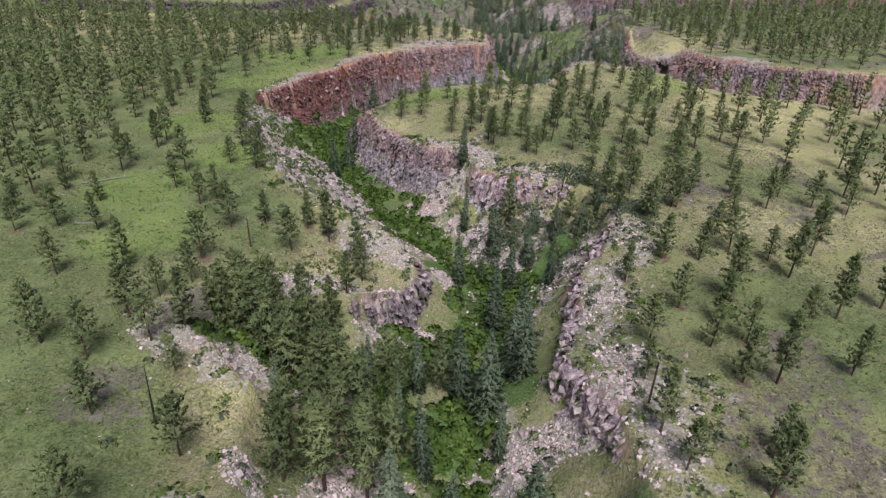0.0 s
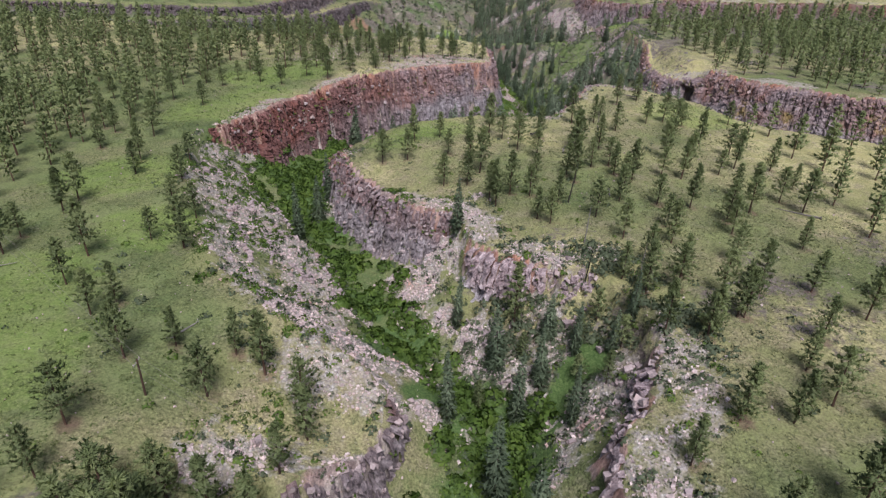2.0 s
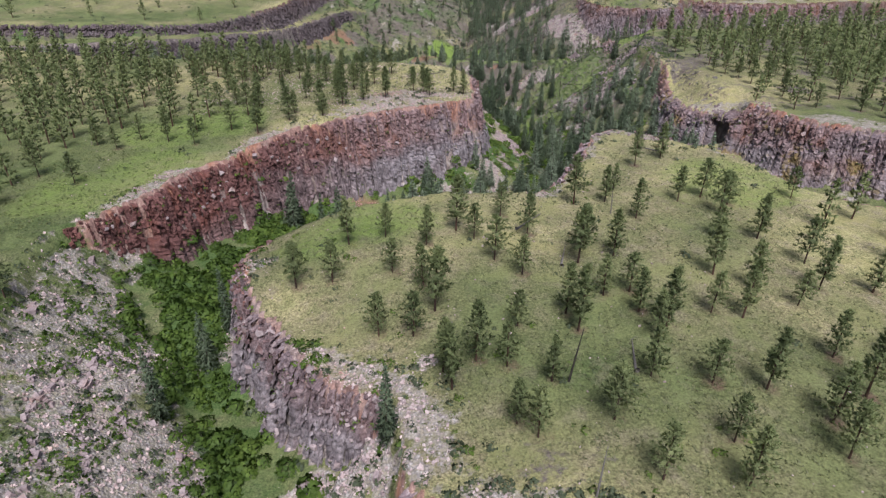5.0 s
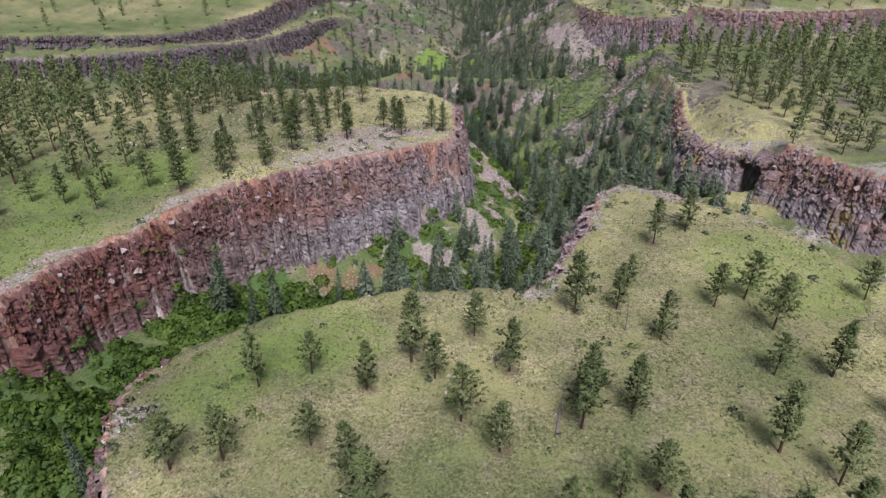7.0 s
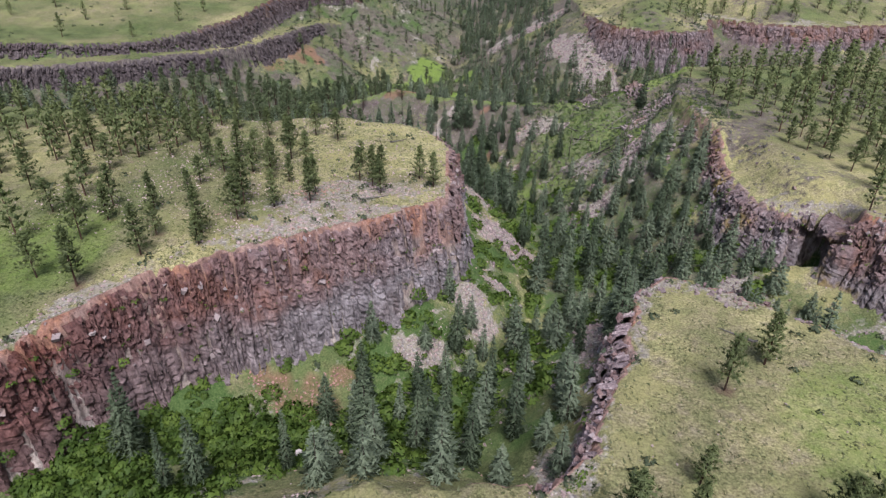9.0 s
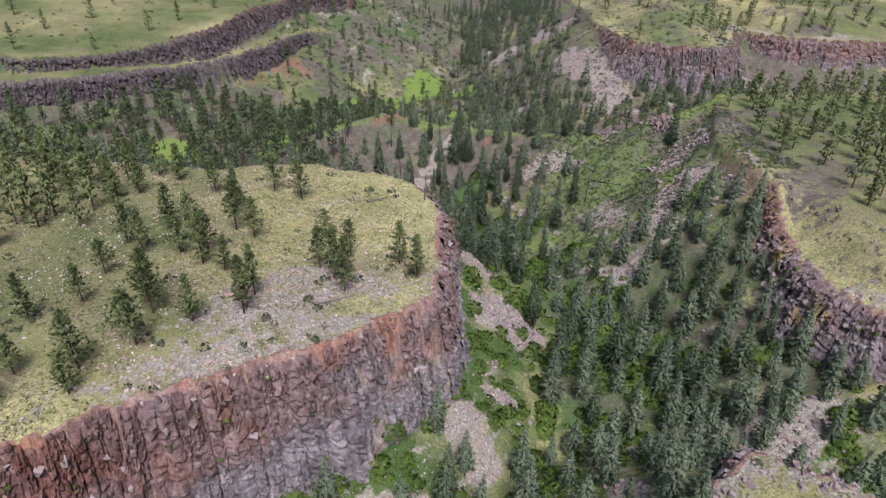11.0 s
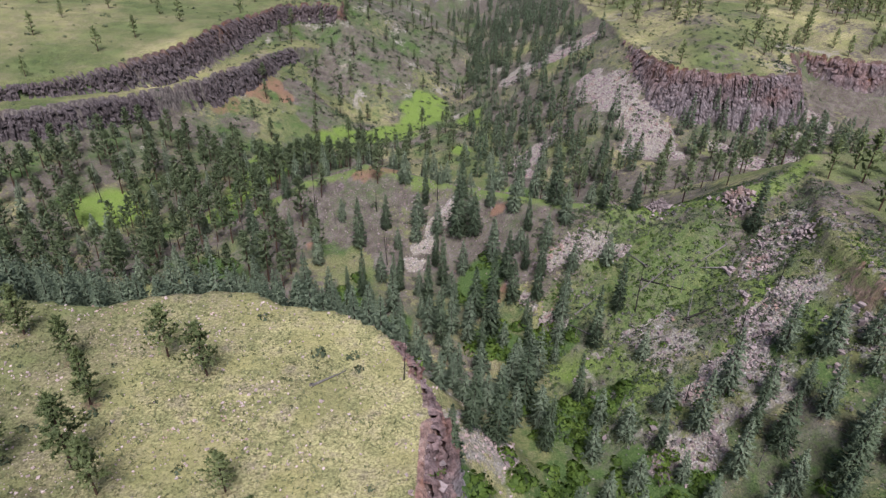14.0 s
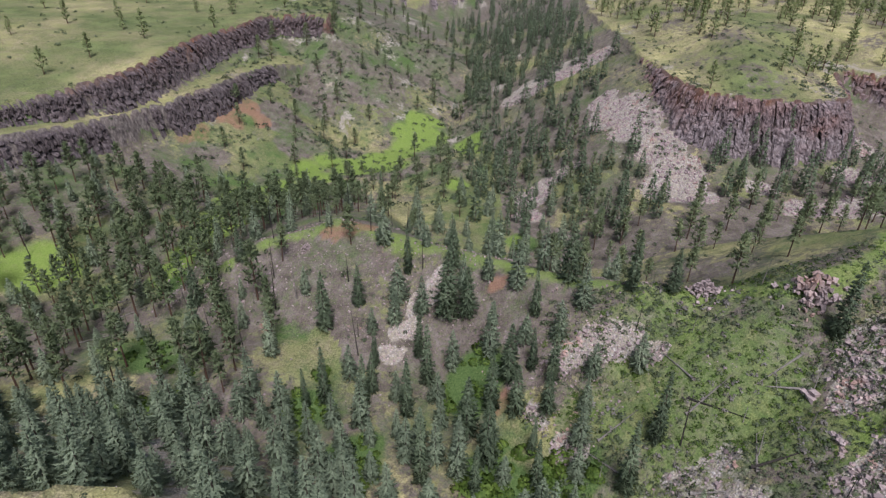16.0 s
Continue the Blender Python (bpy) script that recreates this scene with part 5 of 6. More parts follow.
def pine_shape(rng, lean=.02, tufts=5, per=9, full=1.0, count=52, clear=(1.4, 3.0), needle=1.15):
    """Trunk, limbs and needle tufts of a ponderosa about 10 m high."""
    top, bare = 10.0, rng.uniform(*clear)
    bend = rng.uniform(-lean, lean, 2)
    where = lambda z: np.array([bend[0] * z + .02 * math.sin(z), bend[1] * z, z])
    trunk = tube([(*where(z), r) for z, r in ((-.5, .21), (.15, .165), (3, .13), (6, .095), (8.5, .05), (9.8, .015))], 7)
    wood, needles = [trunk], []
    widest = rng.uniform(1.75, 2.3) * full
    lop = rng.uniform(0, 6.28)
    for k in range(count):
        u = (k + rng.rand()) / count
        z = bare + (top - .35 - bare) * u ** 1.05
        reach = widest * (min(1, .6 + 2.6 * u) * (1 - u) ** .72 + .12) * rng.uniform(.65, 1.15)
        az = k * 2.4 + rng.uniform(-.5, .5)
        reach *= 1 + .22 * math.cos(az - lop)
        rise = rng.uniform(-.12, .3) + .35 * u
        a = where(z)
        way = np.array([math.cos(az), math.sin(az), rise])
        b = a + way * reach
        if k % 2 == 0:
            wood.append(limb(a, a + way * reach * .85, .045 * (1.2 - u), .012, 3))
        for j in range(tufts):
            s = .10 + .90 * (j + rng.uniform(.2, 1)) / tufts
            c = a + way * reach * s + rng.normal(size=3) * .14
            needles.append(spikes(rng, c, way * .8 + np.array([0, 0, .35]), per, .46 * needle, .066 * needle))
    needles.append(spikes(rng, where(top - .3), np.array([0, 0, 1.2]), 14, .7, .09))
    return joined(wood), joined(needles)


def spruce_shape(rng, full=1.0, height=14.0, rows=25):
    """A spire of drooping fronds that reach nearly to the ground."""
    where = lambda z: np.array([0.05 * math.sin(z * .4), 0, z])
    trunk = tube([(0, 0, -.5, .24), (0, 0, .2, .2), (0, 0, height * .5, .12), (0, 0, height - .2, .015)], 6)
    fronds = []
    widest = rng.uniform(2.3, 3.0) * full
    start = rng.uniform(.5, 1.4)
    for k in range(rows):
        u = k / (rows - 1)
        z = start + (height - .5 - start) * u
        reach0 = widest * ((1 - u) ** .8) * min(1, .72 + 1.6 * u) + .14
        for j in range(max(5, int(11 - 5 * u))):
            az = j * 6.28 / max(5, int(11 - 5 * u)) + k * 1.3 + rng.uniform(-.3, .3)
            reach = reach0 * rng.uniform(.62, 1.18)
            droop = rng.uniform(-.42, -.08) + .38 * u
            way = np.array([math.cos(az), math.sin(az), droop])
            a = where(z + rng.uniform(-.15, .15))
            for s in (.38, .62, .86) if reach > 1.2 else (.45, .8) if reach > .6 else (.7,):
                fronds.append(spikes(rng, a + way * reach * s, way * 1.1 + np.array([0, 0, .12]), 5, .30 + .24 * reach, .105))
    fronds.append(spikes(rng, where(height - .35), np.array([0, 0, 2.0]), 6, .5, .06))
    return trunk, joined(fronds)


def snag_shape(rng, height=9.0, limbs=16, burnt=False):
    bend = rng.uniform(-.04, .04, 2)
    where = lambda z: np.array([bend[0] * z, bend[1] * z, z])
    wood = [tube([(*where(z), r) for z, r in ((-.5, .22), (.2, .18), (height * .5, .12), (height, .03))], 6)]
    for k in range(limbs):
        u = rng.uniform(.25, .97)
        az = rng.uniform(0, 6.28)
        reach = rng.uniform(.4, 1.6) * (1.1 - u)
        a = where(height * u)
        b = a + np.array([math.cos(az), math.sin(az), rng.uniform(-.25, .5)]) * reach
        wood.append(limb(a, b, .04, .01, 3))
        for _ in range(0 if burnt else 3):
            c = a + (b - a) * rng.uniform(.4, 1)
            wood.append(limb(c, c + rng.normal(size=3) * .3, .018, .006, 3))
    return joined(wood)


def tree_kind(name, trunk, crown, bark, leaf, label, category, group):
    """A tree template: an empty at its foot, with trunk and crown under it."""
    ob = tagged(new(name), label, category, group)
    part("trunk", mesh_of(name + "_trunk", *trunk), bark, ob)
    if crown:
        v, f = crown
        part("crown", mesh_of(name + "_crown", v, f, False, crown_normals(v, float(v[:, 2].max()), np.random.RandomState(3))), leaf, ob)
    return ob


def plant(templates, spots, rng, low, high, sink=0.15, tilt=2.0, kinds=None):
    """Stand the templates, then copies of them, at the spots, with heights from low to high times the template's."""
    zz = ground_z([p[0] for p in spots], [p[1] for p in spots])
    for k, ((x, y), z) in enumerate(zip(spots, zz)):
        s = rng.uniform(low, high)
        m = pose(x, y, float(z) - sink, rng.normal() * tilt * .6, rng.normal() * tilt * .6, rng.uniform(0, 360)) @ Matrix.Diagonal((s * rng.uniform(.9, 1.1), s * rng.uniform(.9, 1.1), s, 1))
        if k < len(templates):
            templates[k].matrix_basis = m
        else:
            copy_thing((kinds or templates)[rng.randint(len(kinds or templates))], m)


def pine_far(rng):
    """A simpler pine for woods in which no single tree counts."""
    bare = rng.uniform(.9, 2.3)
    trunk = limb((0, 0, -.5), (rng.uniform(-.3, .3), 0, 9.4), .2, .03, 4)
    needles = []
    for k in range(24):
        u = (k + rng.rand()) / 24
        reach = 2.4 * (min(1, .6 + 2.4 * u) * (1 - u) ** .72 + .12) * rng.uniform(.6, 1.1)
        az = k * 2.4 + rng.uniform(-.5, .5)
        way = np.array([math.cos(az), math.sin(az), .2])
        for s in (.35, .85):
            needles.append(spikes(rng, np.array([0, 0, bare + (9.5 - bare) * u]) + way * reach * s, way * .6 + np.array([0, 0, .5]), 5, .86, .2))
    needles.append(spikes(rng, np.array([0, 0, 9.5]), np.array([0, 0, 1.2]), 6, .8, .1))
    return trunk, joined(needles)


def spruce_far(rng):
    height = 14.0
    trunk = limb((0, 0, -.5), (0, 0, height - .5), .2, .02, 4)
    fronds = []
    for k in range(17):
        u = k / 16
        reach = 2.6 * (1 - u) ** .8 * min(1, .75 + 1.5 * u) + .12
        for j in range(7 if u < .6 else 5):
            az = j * .95 + k * 1.3 + rng.uniform(-.3, .3)
            way = np.array([math.cos(az), math.sin(az), rng.uniform(-.35, .15)])
            fronds.append(spikes(rng, np.array([0, 0, 1 + (height - 1.5) * u]) + way * reach * rng.uniform(.5, .75), way * 1.3, 3, .75 * reach * .5 + .4, .22))
    return trunk, joined(fronds)


def wood(name, shapes, spots, rng, low, high, bark, leaf, label):
    """One object for a whole stand of trees, trunks and crowns as its two parts."""
    stems, crowns, ways = [], [], []
    zz = ground_z([p[0] for p in spots], [p[1] for p in spots])
    for (x, y), z in zip(spots, zz):
        trunk, crown = shapes[rng.randint(len(shapes))]
        s, a = rng.uniform(low, high), rng.uniform(0, 6.28)
        turn = np.array([[math.cos(a), -math.sin(a), 0], [math.sin(a), math.cos(a), 0], [0, 0, 1]]) * s
        for out, (v, f) in ((stems, trunk), (crowns, crown)):
            out.append((v @ turn.T + (x, y, z - .2), f))
        ways.append(crown_normals(crown[0], 10.0, rng) @ (turn.T / s))
    ob = tagged(new(name), label, "trees", kind="stuff")
    part("trunks", mesh_of(name + "_trunks", *joined(stems)), bark, ob)
    part("crowns", mesh_of(name + "_crowns", *joined(crowns), False, np.concatenate(ways)), leaf, ob)
    return ob


rng = np.random.RandomState(5)
pines = [tree_kind("pine_tree", *pine_shape(rng, full=f), PINE_BARK, PINE, "green ponderosa pine with a bare reddish trunk on grass", "tree", "pines") for f in (1.15, 1.25, 1.35, .85, 1.1, 1.2, 1.5, 1.0)]
order = rng.permutation(len(pine_spots))
plant(pines, [pine_spots[i] for i in order], rng, .72, 1.1)
plant([], gully_spots, rng, 1.1, 1.5, kinds=pines)
spruces = [tree_kind("spruce_tree", *spruce_shape(rng, f), SPRUCE_BARK, SPRUCE, "blue-green spruce with drooping boughs in the canyon", "tree", "spruces") for f in (.7, .85, 1.05, .62, .9)]
plant(spruces, SPRUCES_CANYON, rng, .8, 1.15)
plant([], SPRUCES_SLOPE[::2], rng, .55, .9, kinds=spruces)
plant([], SPRUCES_SLOPE[1::2], rng, .55, .85, kinds=pines)
plant([], SPRUCES_BEND + SPRUCES_VALLEY, rng, .65, 1.15, kinds=spruces)
near_spruces = [spruce_shape(rng, f, h, 17) for f, h in ((.8, 11.0), (.95, 10.0), (.7, 12.5), (.9, 10.5), (1.05, 9.5))]
wood("canyon_spruces", near_spruces, bend_spruce_spots, rng, .62, 1.12, SPRUCE_BARK, PALE_SPRUCE, "dark blue-green spruces crowding the side canyon")
wood("ridge_spruces", near_spruces, ridge_spruce_spots, rng, .55, 1.0, SPRUCE_BARK, PALE_SPRUCE, "green spruces crowding the near side of the brown ridge")
wood("valley_edge_spruces", near_spruces, valley_edge_spots, rng, .6, 1.05, SPRUCE_BARK, PALE_SPRUCE, "grey-green spruces crowding the foot of the mesa")
far_pines = [pine_far(rng) for _ in range(8)]
far_spruces = [spruce_far(rng) for _ in range(6)]
wood("pine_wood", far_pines, pine_wood_spots, rng, .75, 1.2, PINE_BARK, PINE, "open wood of green ponderosa pines on the uplands")
tall_pines = [pine_shape(rng, .03, 3, 5, f, 34, (3.0, 5.2), 1.7) for f in (.8, .95, 1.1, .85, 1.0, .75)]
wood("valley_wood", tall_pines, valley_wood_spots, rng, .95, 1.5, PINE_BARK, DARK_PINE, "tall dark pines crowding the valley floor")
wood("slope_wood", tall_pines, slope_wood_spots, rng, .65, 1.15, PINE_BARK, DARK_PINE, "scattered pines on the valley's far slopes")
wood("spruce_wood", far_spruces, spruce_wood_spots, rng, .5, 1.0, SPRUCE_BARK, SPRUCE, "dense blue-green spruces on the shaded canyon side")
wood("valley_spruces", near_spruces, valley_spruce_spots, rng, .5, 1.0, SPRUCE_BARK, PALE_SPRUCE, "grey-green spruces scattered over the valley floor")

# ---- thickets, scrub, snags and logs ----
def bush_shape(rng, leaves=170, tall=.8):
    """A dome of many small leaves with gaps."""
    d = rng.normal(size=(leaves, 3))
    d /= np.linalg.norm(d, axis=1)[:, None]
    d[:, 2] = np.abs(d[:, 2])
    lobes = rng.normal(size=(5, 3))
    lobes[:, 2] = np.abs(lobes[:, 2])
    lobes /= np.linalg.norm(lobes, axis=1)[:, None]
    r = .62 + .38 * np.clip(d @ lobes.T, 0, 1).max(1) ** 2
    c = d * (r * rng.uniform(.72, 1.05, leaves))[:, None] * (1, 1, tall)
    n = d + rng.normal(size=(leaves, 3)) * .6
    a = np.cross(n, rng.normal(size=(leaves, 3)))
    a /= np.linalg.norm(a, axis=1)[:, None]
    b = np.cross(n, a)
    b /= np.linalg.norm(b, axis=1)[:, None]
    s = rng.uniform(.07, .17, (leaves, 1)) * (1.0 if leaves > 60 else 1.6)
    v = np.stack([c - a * s, c + b * s * 1.3, c + a * s, c - b * s * 1.1], 1).reshape(-1, 3)
    return v, np.arange(leaves * 4).reshape(-1, 4)


def thicket(name, box, count, chance, low, high, material, label, rng, shapes, spots=None):
    """Bushes as one object, strewn over a box, or at the spots given."""
    if spots is None:
        x0, x1, y0, y1 = box
        px, py, dice = rng.uniform(x0, x1, count), rng.uniform(y0, y1, count), rng.rand(count)
        ok = dice < chance(px, py)
        px, py = px[ok], py[ok]
        spots = list(zip(px, py, ground_z(px, py)))
    out, ways = [], []
    for x, y, z in spots:
        v, f = shapes[rng.randint(len(shapes))]
        s, a = low + (high - low) * rng.rand() ** 1.6, rng.uniform(0, 6.28)
        turn = np.array([[math.cos(a), -math.sin(a), 0], [math.sin(a), math.cos(a), 0], [0, 0, rng.uniform(.7, 1.2)]]) * s
        v = v @ turn.T
        out.append((v + (x, y, z - .05), f))
        ways.append(v / (np.linalg.norm(v, axis=1)[:, None] + 1e-6) * .9 + rng.normal(size=v.shape) * .2 + np.array([0, 0, .3]))
    if out:
        ways = np.concatenate(ways)
        ways /= np.linalg.norm(ways, axis=1)[:, None]
        return tagged(part(name, mesh_of(name, *joined(out), False, ways), material), label, "bushes", kind="stuff")


rng = np.random.RandomState(31)
bush_shapes = [bush_shape(rng, 140, .75) for _ in range(8)]
small_shapes = [bush_shape(rng, 26, .9) for _ in range(6)]
thicket("canyon_thicket", (-48, 22, 36, 232), 4800, lambda x, y: np.where((above_at(x, y) < 3.2), smooth(.3, .7, lush_at(x, y)), 0) * .9, .8, 2.6, BUSH, "bright green thicket filling the canyon floor", rng, bush_shapes)
thicket("bend_thicket", (-34, 90, 204, 372), 8200, lambda x, y: smooth(.45, .85, lush_at(x, y)) * (above_at(x, y) < 11) * .55, .8, 2.5, BUSH, "bright green bushes along the stream bend", rng, bush_shapes)
thicket("valley_thicket", (-80, 40, 372, 540), 4000, lambda x, y: np.maximum(patch(x, y, DAMP_FAR) * .4, patch(x, y, MEADOW_FAR) * .1), .6, 1.8, BUSH, "green willow bushes along the valley stream", rng, small_shapes)
thicket("slope_scrub", (-60, 60, 36, 200), 13000, lambda x, y: np.where(rock_at(x, y) > .25, .26, .012) * (sheer_at(x, y) < .8), .3, 1.1, SCRUB, "grey-green scrub among the rocks", rng, small_shapes)
thicket("slope_bushes", (-60, 45, 40, 200), 13000, lambda x, y: np.where(rock_at(x, y) > .25, .2, .012) * (sheer_at(x, y) < .8), .3, 1.0, BUSH, "green bushes rooted between the rocks", rng, small_shapes)
thicket("slope_herbs", (-52, -4, 88, 190), 6000, lambda x, y: np.where((above_at(x, y) > 1.5) & (rock_at(x, y) > .2), .8 * smooth(.05, .35, fbm(x, y, 8, 3, 5)), 0) * (sheer_at(x, y) < .8), .3, 1.1, BUSH, "yellow-green shrubs in hollows of the rubble slope", rng, small_shapes)
thicket("slope_brush", (4, 44, 90, 130), 4200, lambda x, y: np.where(above_at(x, y) > 1.5, .15 + .6 * smooth(-.1, .3, fbm(x, y, 7, 3, 4)), 0) * (sheer_at(x, y) < .8) * (rock_at(x, y) > .2), .3, 1.2, SCRUB, "grey-green brush on the shaded stony slope", rng, small_shapes)
thicket("far_scrub", (-90, 170, 200, 560), 24000, lambda x, y: np.where(above_at(x, y) > 2.0, np.where(rock_at(x, y) > .3, .15, .05), .03) * (sheer_at(x, y) < .9) * np.where((x > 88) & (y > 455), 6, 1), .35, 1.2, SCRUB, "grey-green scrub dotting the slopes", rng, small_shapes)
thicket("hill_brush", (42, 100, 318, 374), 9000, lambda x, y: .15 + .6 * smooth(-.2, .3, fbm(x, y, 8, 3, 6)), .2, .75, SCRUB, "grey-green brush on the hillside above the side canyon", rng, small_shapes)
thicket("hill_herbs", (40, 100, 318, 374), 7000, lambda x, y: .05 + .6 * smooth(-.1, .25, fbm(x, y, 6, 3, 2)) + .3 * patch(x, y, HERBS), .2, .6, BUSH, "low bright green herbs on the hillside", rng, small_shapes)
thicket("grey_brush", (40, 100, 285, 374), 5200, lambda x, y: np.where(above_at(x, y) > 2, .45 * smooth(-.1, .3, fbm(x, y, 7, 3, 5)), 0), .25, .85, TWIG, "leafless grey brush on the hillside", rng, small_shapes)
thicket("ridge_brush", (-45, 60, 355, 420), 5000, lambda x, y: np.where(above_at(x, y) > 1.5, .3 * smooth(-.15, .3, fbm(x, y, 7, 3, 1)), .05), .2, .7, SCRUB, "olive and grey brush on the brown ridge", rng, small_shapes)
thicket("glen_scrub", (-75, 60, 462, 660), 5000, lambda x, y: .15 + .5 * smooth(-.2, .3, fbm(x, y, 14, 3, 3)), .5, 1.7, SCRUB, "dark scrub on the slopes of the far glen", rng, small_shapes)
thicket("cliff_shrubs", None, 0, None, .25, .8, BUSH, "small green shrubs rooted in the cliff", rng, small_shapes, [p[:3] for p in LEDGES if p[1] < 340 and rng.rand() < (.3 if .1 < p[3] < .5 else .12)])
thicket("hillside_scrub", (-330, -20, 430, 900), 4000, lambda x, y: np.full(x.shape, .25), .5, 1.4, SCRUB, "dark scrub spotting the far green hillside", rng, small_shapes)

SNAGS = [(42, 187), (27, 143), (27, 127), (-12.3, 384.2), (-8.2, 386.4), (57, 364.7), (74, 340), (72, 328), (45.7, 359.9), (17, 300), (-8, 301), (59.6, 344.3), (30.2, 369.8), (7, 372), (-40, 383), (-46, 378),
         (-26.8, 383.6), (62, 320), (68, 345), (80, 335), (64, 398), (70, 405), (90, 400), (-30.2, 50.5), (34, 118), (25.7, 118.2), (-2.3, 132.8)]
snags = [tree_kind("dead_tree", snag_shape(rng, h), None, DEAD_WOOD, None, "bare grey dead conifer with broken limbs", "dead tree", "snags") for h in (8, 10, 11)]
burnt = [tree_kind("burnt_tree", snag_shape(rng, h, 7, True), None, CHARRED, None, "charred black trunk of a burnt pine", "dead tree", "burnt trunks") for h in (10, 13)]
plant(snags, SNAGS[::2] + scatter(rng, (48, 86, 300, 366), 7.0, lambda x, y: low_chance(x, y) * .5, [], 120), rng, .45, .85, .15, 4)
plant(burnt, SNAGS[1::2] + scatter(rng, (-90, 20, 370, 440), 8.0, lambda x, y: low_chance(x, y) * .5, [], 160), rng, .5, 1.0, .15, 3)


def log_shape(rng, length):
    parts_ = [limb((-length / 2, 0, 0), (length / 2, 0, rng.uniform(-.05, .1)), .2 if length < 9.5 else .10, .04, 7)]
    for _ in range(5):
        x = rng.uniform(-length * .2, length * .48)
        parts_.append(limb((x, 0, .05), (x + rng.uniform(.1, .5), rng.uniform(-.7, .7), rng.uniform(.05, .5)), .04, .01, 3))
    parts_.append(limb((-length / 2 - .35, rng.uniform(-.2, .2), .12), (-length / 2, 0, 0), .34, .2, 7))
    return joined(parts_)


LOGS = [(59, 223, 140), (31, 172, 75), (27, 184, 50), (-64, 112, 30), (-58, 93, 5), (36, 148, 80), (70, 141, 150), (50, 116, 20), (-30, 100, 60), (6, 262, 35), (16, 237, 5), (64.7, 349.8, 25), (74, 348, 160),
        (68, 340, 70), (61.5, 356, 110), (-48, 392, 12), (-56.7, 400.6, 170), (-38.4, 396.9, 60), (52, 350, 20), (48.4, 346.2, 130), (8, 300, 40), (58, 335, 100), (-52.9, 383.9, 20), (-65.7, 392.7, 35)]
log_meshes = [mesh_of("fallen_log", *log_shape(rng, n)) for n in (4.5, 6, 7.5, 9)]
for k, (x, y, a) in enumerate(LOGS):
    n = 2.0
    ca, sa = math.cos(radians(a)) * n, math.sin(radians(a)) * n
    z0, z1 = ground_z([x - ca, x + ca], [y - sa, y + sa])
    ob = part("fallen_log", log_meshes[k % 4], DEAD_WOOD)
    ob.matrix_basis = pose(x, y, float(z0 + z1) / 2 + .16, 0, -math.degrees(math.atan2(z1 - z0, 2 * n)), a)
    tagged(ob, "weathered grey fallen log lying on the slope", "log", "fallen logs")

for k, (ax, ay, bx_, by_) in enumerate(((76, 362, 73, 347), (66, 337.5, 75, 337), (59, 337, 64, 335), (-76, 389, -61, 390), (-65, 375, -59, 380), (-63, 401, -69, 414), (78, 352, 70, 349), (62, 350, 69, 345))):
    length = math.hypot(bx_ - ax, by_ - ay)
    z0, z1 = (float(z) for z in ground_z([ax, bx_], [ay, by_]))
    ob = part("fallen_log", mesh_of("long_log", *log_shape(rng, length)), CHARRED if k % 3 == 1 else DEAD_WOOD)
    ob.matrix_basis = pose((ax + bx_) / 2, (ay + by_) / 2, (z0 + z1) / 2 + .22, 0, -math.degrees(math.atan2(z1 - z0, length)), math.degrees(math.atan2(by_ - ay, bx_ - ax)))
    tagged(ob, "long charred log fallen across the slope" if k % 3 == 1 else "long bleached log fallen across the slope", "log", "fallen logs")

# ---- grass tussocks on the uplands ----
def tussocks(name, box, count, rng, blade, label):
    x0, x1, y0, y1 = box
    px, py = rng.uniform(x0, x1, count), rng.uniform(y0, y1, count)
    z, r, s, t, up, ab = land(px, py)
    ok = up & (r > .8) & (rng.rand(count) < .35 + .65 * smooth(-.3, .3, fbm(px, py, 7, 3, 2)))
    px, py = px[ok], py[ok]
    pz = ground_z(px, py)
    n = len(px)
    blades = []
    for k in range(3):
        a, h, w = rng.uniform(0, 6.28, n), rng.uniform(.10, .32, n), rng.uniform(.08, .18, n)
        tilt = rng.normal(size=(n, 2)) * .22
        root = np.stack([px + rng.normal(size=n) * .12, py + rng.normal(size=n) * .12, pz - .03], -1)
        side = np.stack([np.cos(a) * w, np.sin(a) * w, np.zeros(n)], -1)
        tip = root + np.concatenate([tilt, h[:, None]], 1)
        blades.append(np.stack([root - side, root + side, tip], 1))
    v = np.concatenate(blades).reshape(-1, 3)
    return tagged(part(name, mesh_of(name, v, np.arange(len(v)).reshape(-1, 3)), blade), label, "grass", kind="stuff")


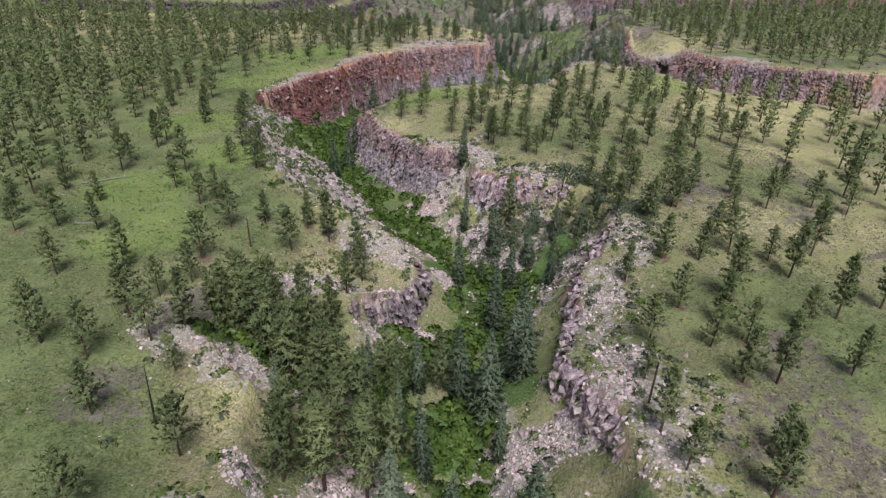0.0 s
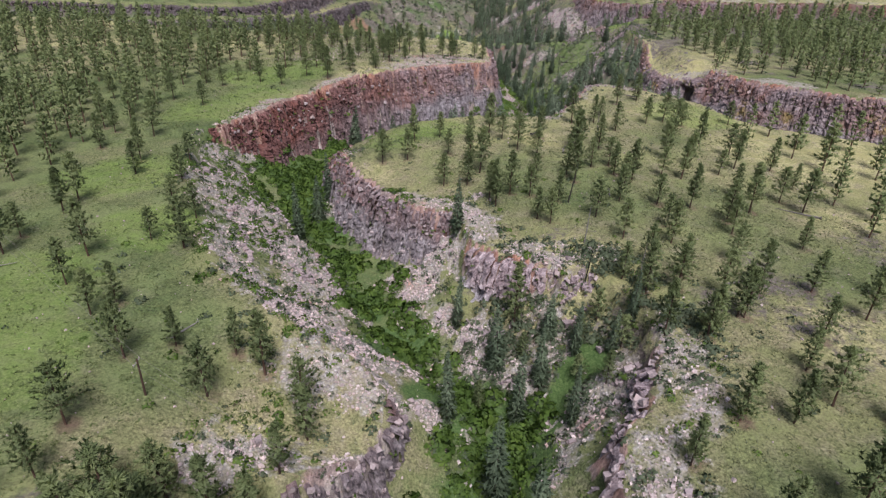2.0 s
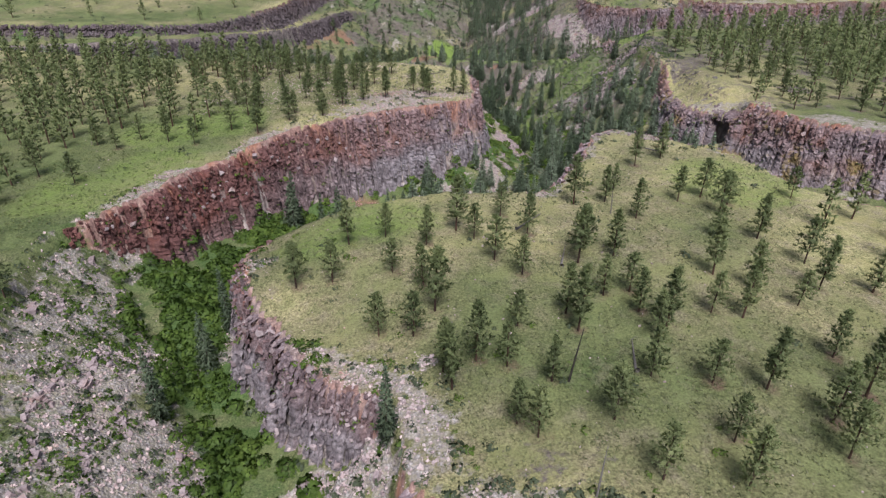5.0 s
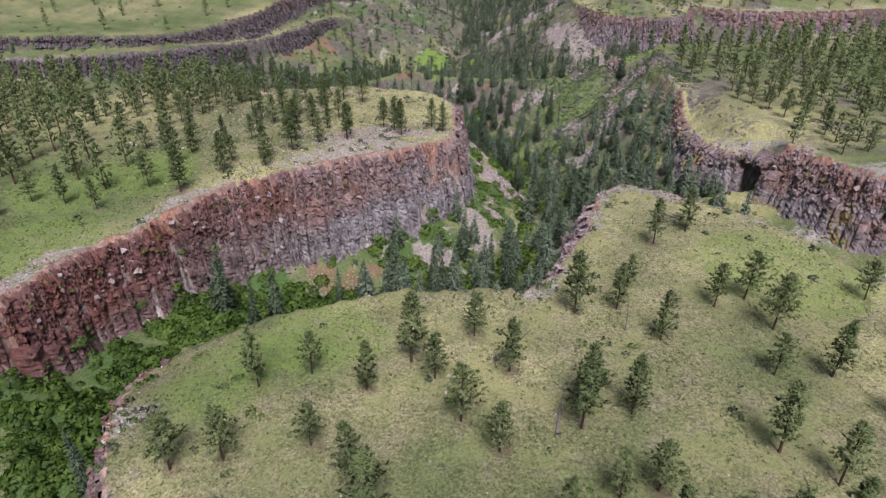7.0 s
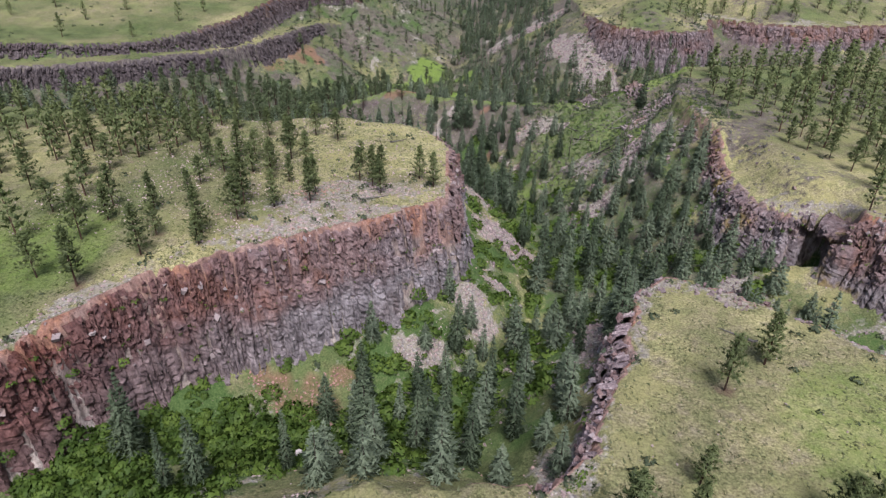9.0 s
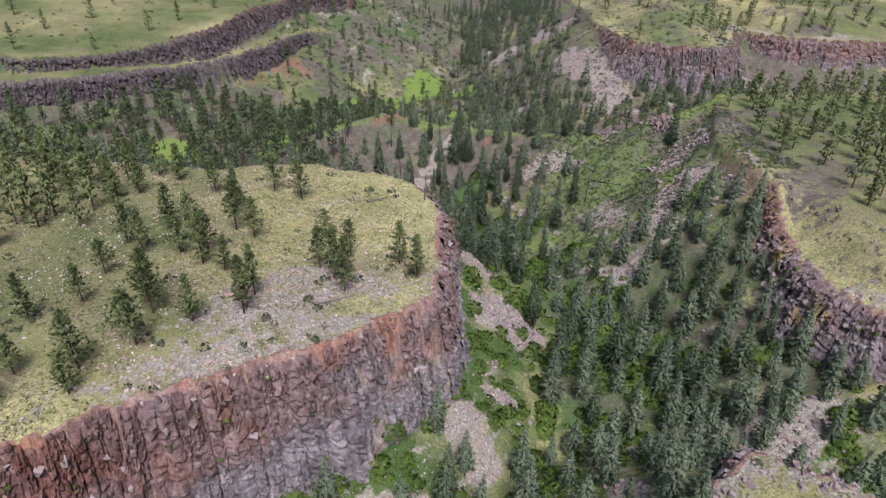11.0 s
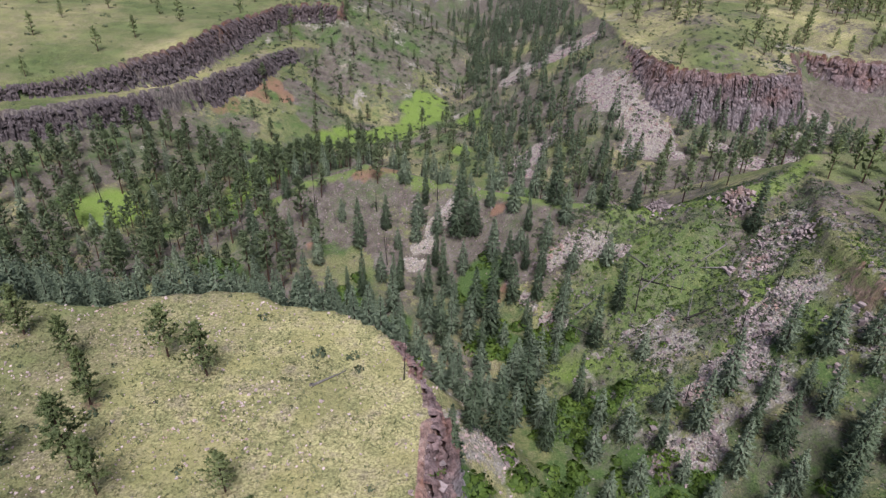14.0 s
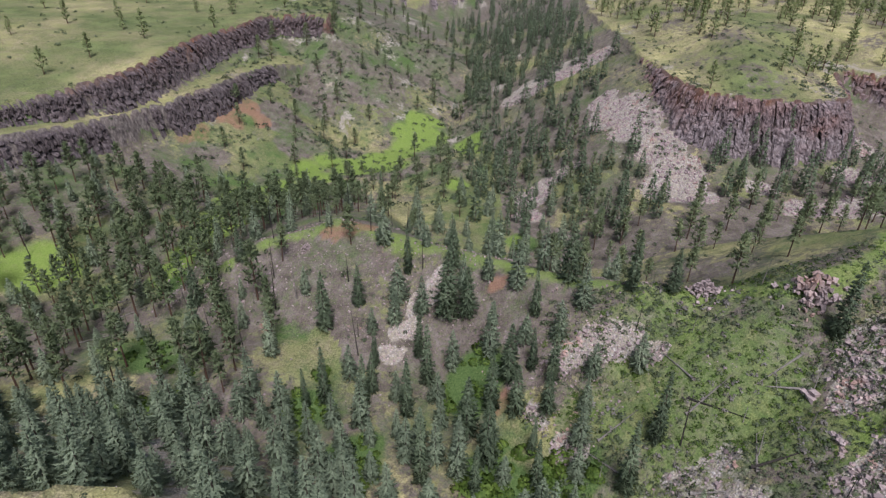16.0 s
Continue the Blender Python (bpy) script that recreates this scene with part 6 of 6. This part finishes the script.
straw = "tufted olive and straw-coloured grass"
tussocks("left_grass", (-75, -15, 35, 258), 18000, rng, GREEN_GRASS, "short tufted green grass")
tussocks("right_grass", (10, 80, 35, 150), 17000, rng, GRASS, straw)
tussocks("promontory_grass", (-25, 80, 145, 240), 15000, rng, GRASS, straw)
tussocks("mesa_grass", (-60, 22, 258, 320), 11000, rng, GRASS, straw)

# ---- the power line across the canyon ----
def pole_shape(height):
    """A slightly bent, tapering round timber."""
    return tube([(0, 0, -.4, .15), (.01, 0, .2, .14), (.03, .02, height * .5, .12), (.05, .02, height - .05, .10), (.05, .02, height, .06)], 8)


POLES = [(24.1, 52.5, 6.5, 0), (-30.3, 88.6, 5.2, 0), (-79, 130, 5.5, 0)]
tops = []
for x, y, height, tilt in POLES:
    z = float(ground_z(x, y)[0])
    pole = tagged(new("utility_pole"), "weathered brown timber utility pole standing in the grass", "utility pole", "utility poles")
    pole.matrix_basis = pose(x, y, z, 0, tilt, 0)
    part("post", mesh_of("pole_post", *pole_shape(height)), PINE_BARK, pole)
    arm = part("crossarm", mesh_of("pole_arm", *limb((-.05, -.8, height - .5), (-.05, .8, height - .5), .07, .07, 6)), DEAD_WOOD, pole)
    for side in (-.7, .7):
        part("insulator", mesh_of("insulator", *tube([(-.05, side, height - .44, .04), (-.05, side, height - .36, .07), (-.05, side, height - .28, .05), (-.05, side, height - .24, .02)], 6)), PALE_ROCK, arm)
    tops.append(pose(x, y, z, 0, tilt, 0))
for side in (-.7, .7):
    ends = [m @ Vector((-.05, side, h[2] - .24)) for m, h in zip(tops, POLES)]
    for a, b in zip(ends, ends[1:]):
        u = np.linspace(0, 1, 25)[:, None]
        middle = np.array(a) * (1 - u) + np.array(b) * u - np.array([0, 0, 5.0]) * u * (1 - u)
        across = np.cross(np.array(b - a), (0, 0, 1))
        across = across / np.linalg.norm(across) * .014
        strands = np.stack([middle + across, middle - across, middle + (0, 0, .024)], 1).reshape(-1, 3)
        cells = [(k * 3 + i, k * 3 + (i + 1) % 3, k * 3 + 3 + (i + 1) % 3, k * 3 + 3 + i) for k in range(24) for i in range(3)]
        wire = part("power_wire", mesh_of("power_wire", strands, np.array(cells)), DEAD_WOOD)
        tagged(wire, "thin grey power wire hanging between two poles", "wire", "power wires")
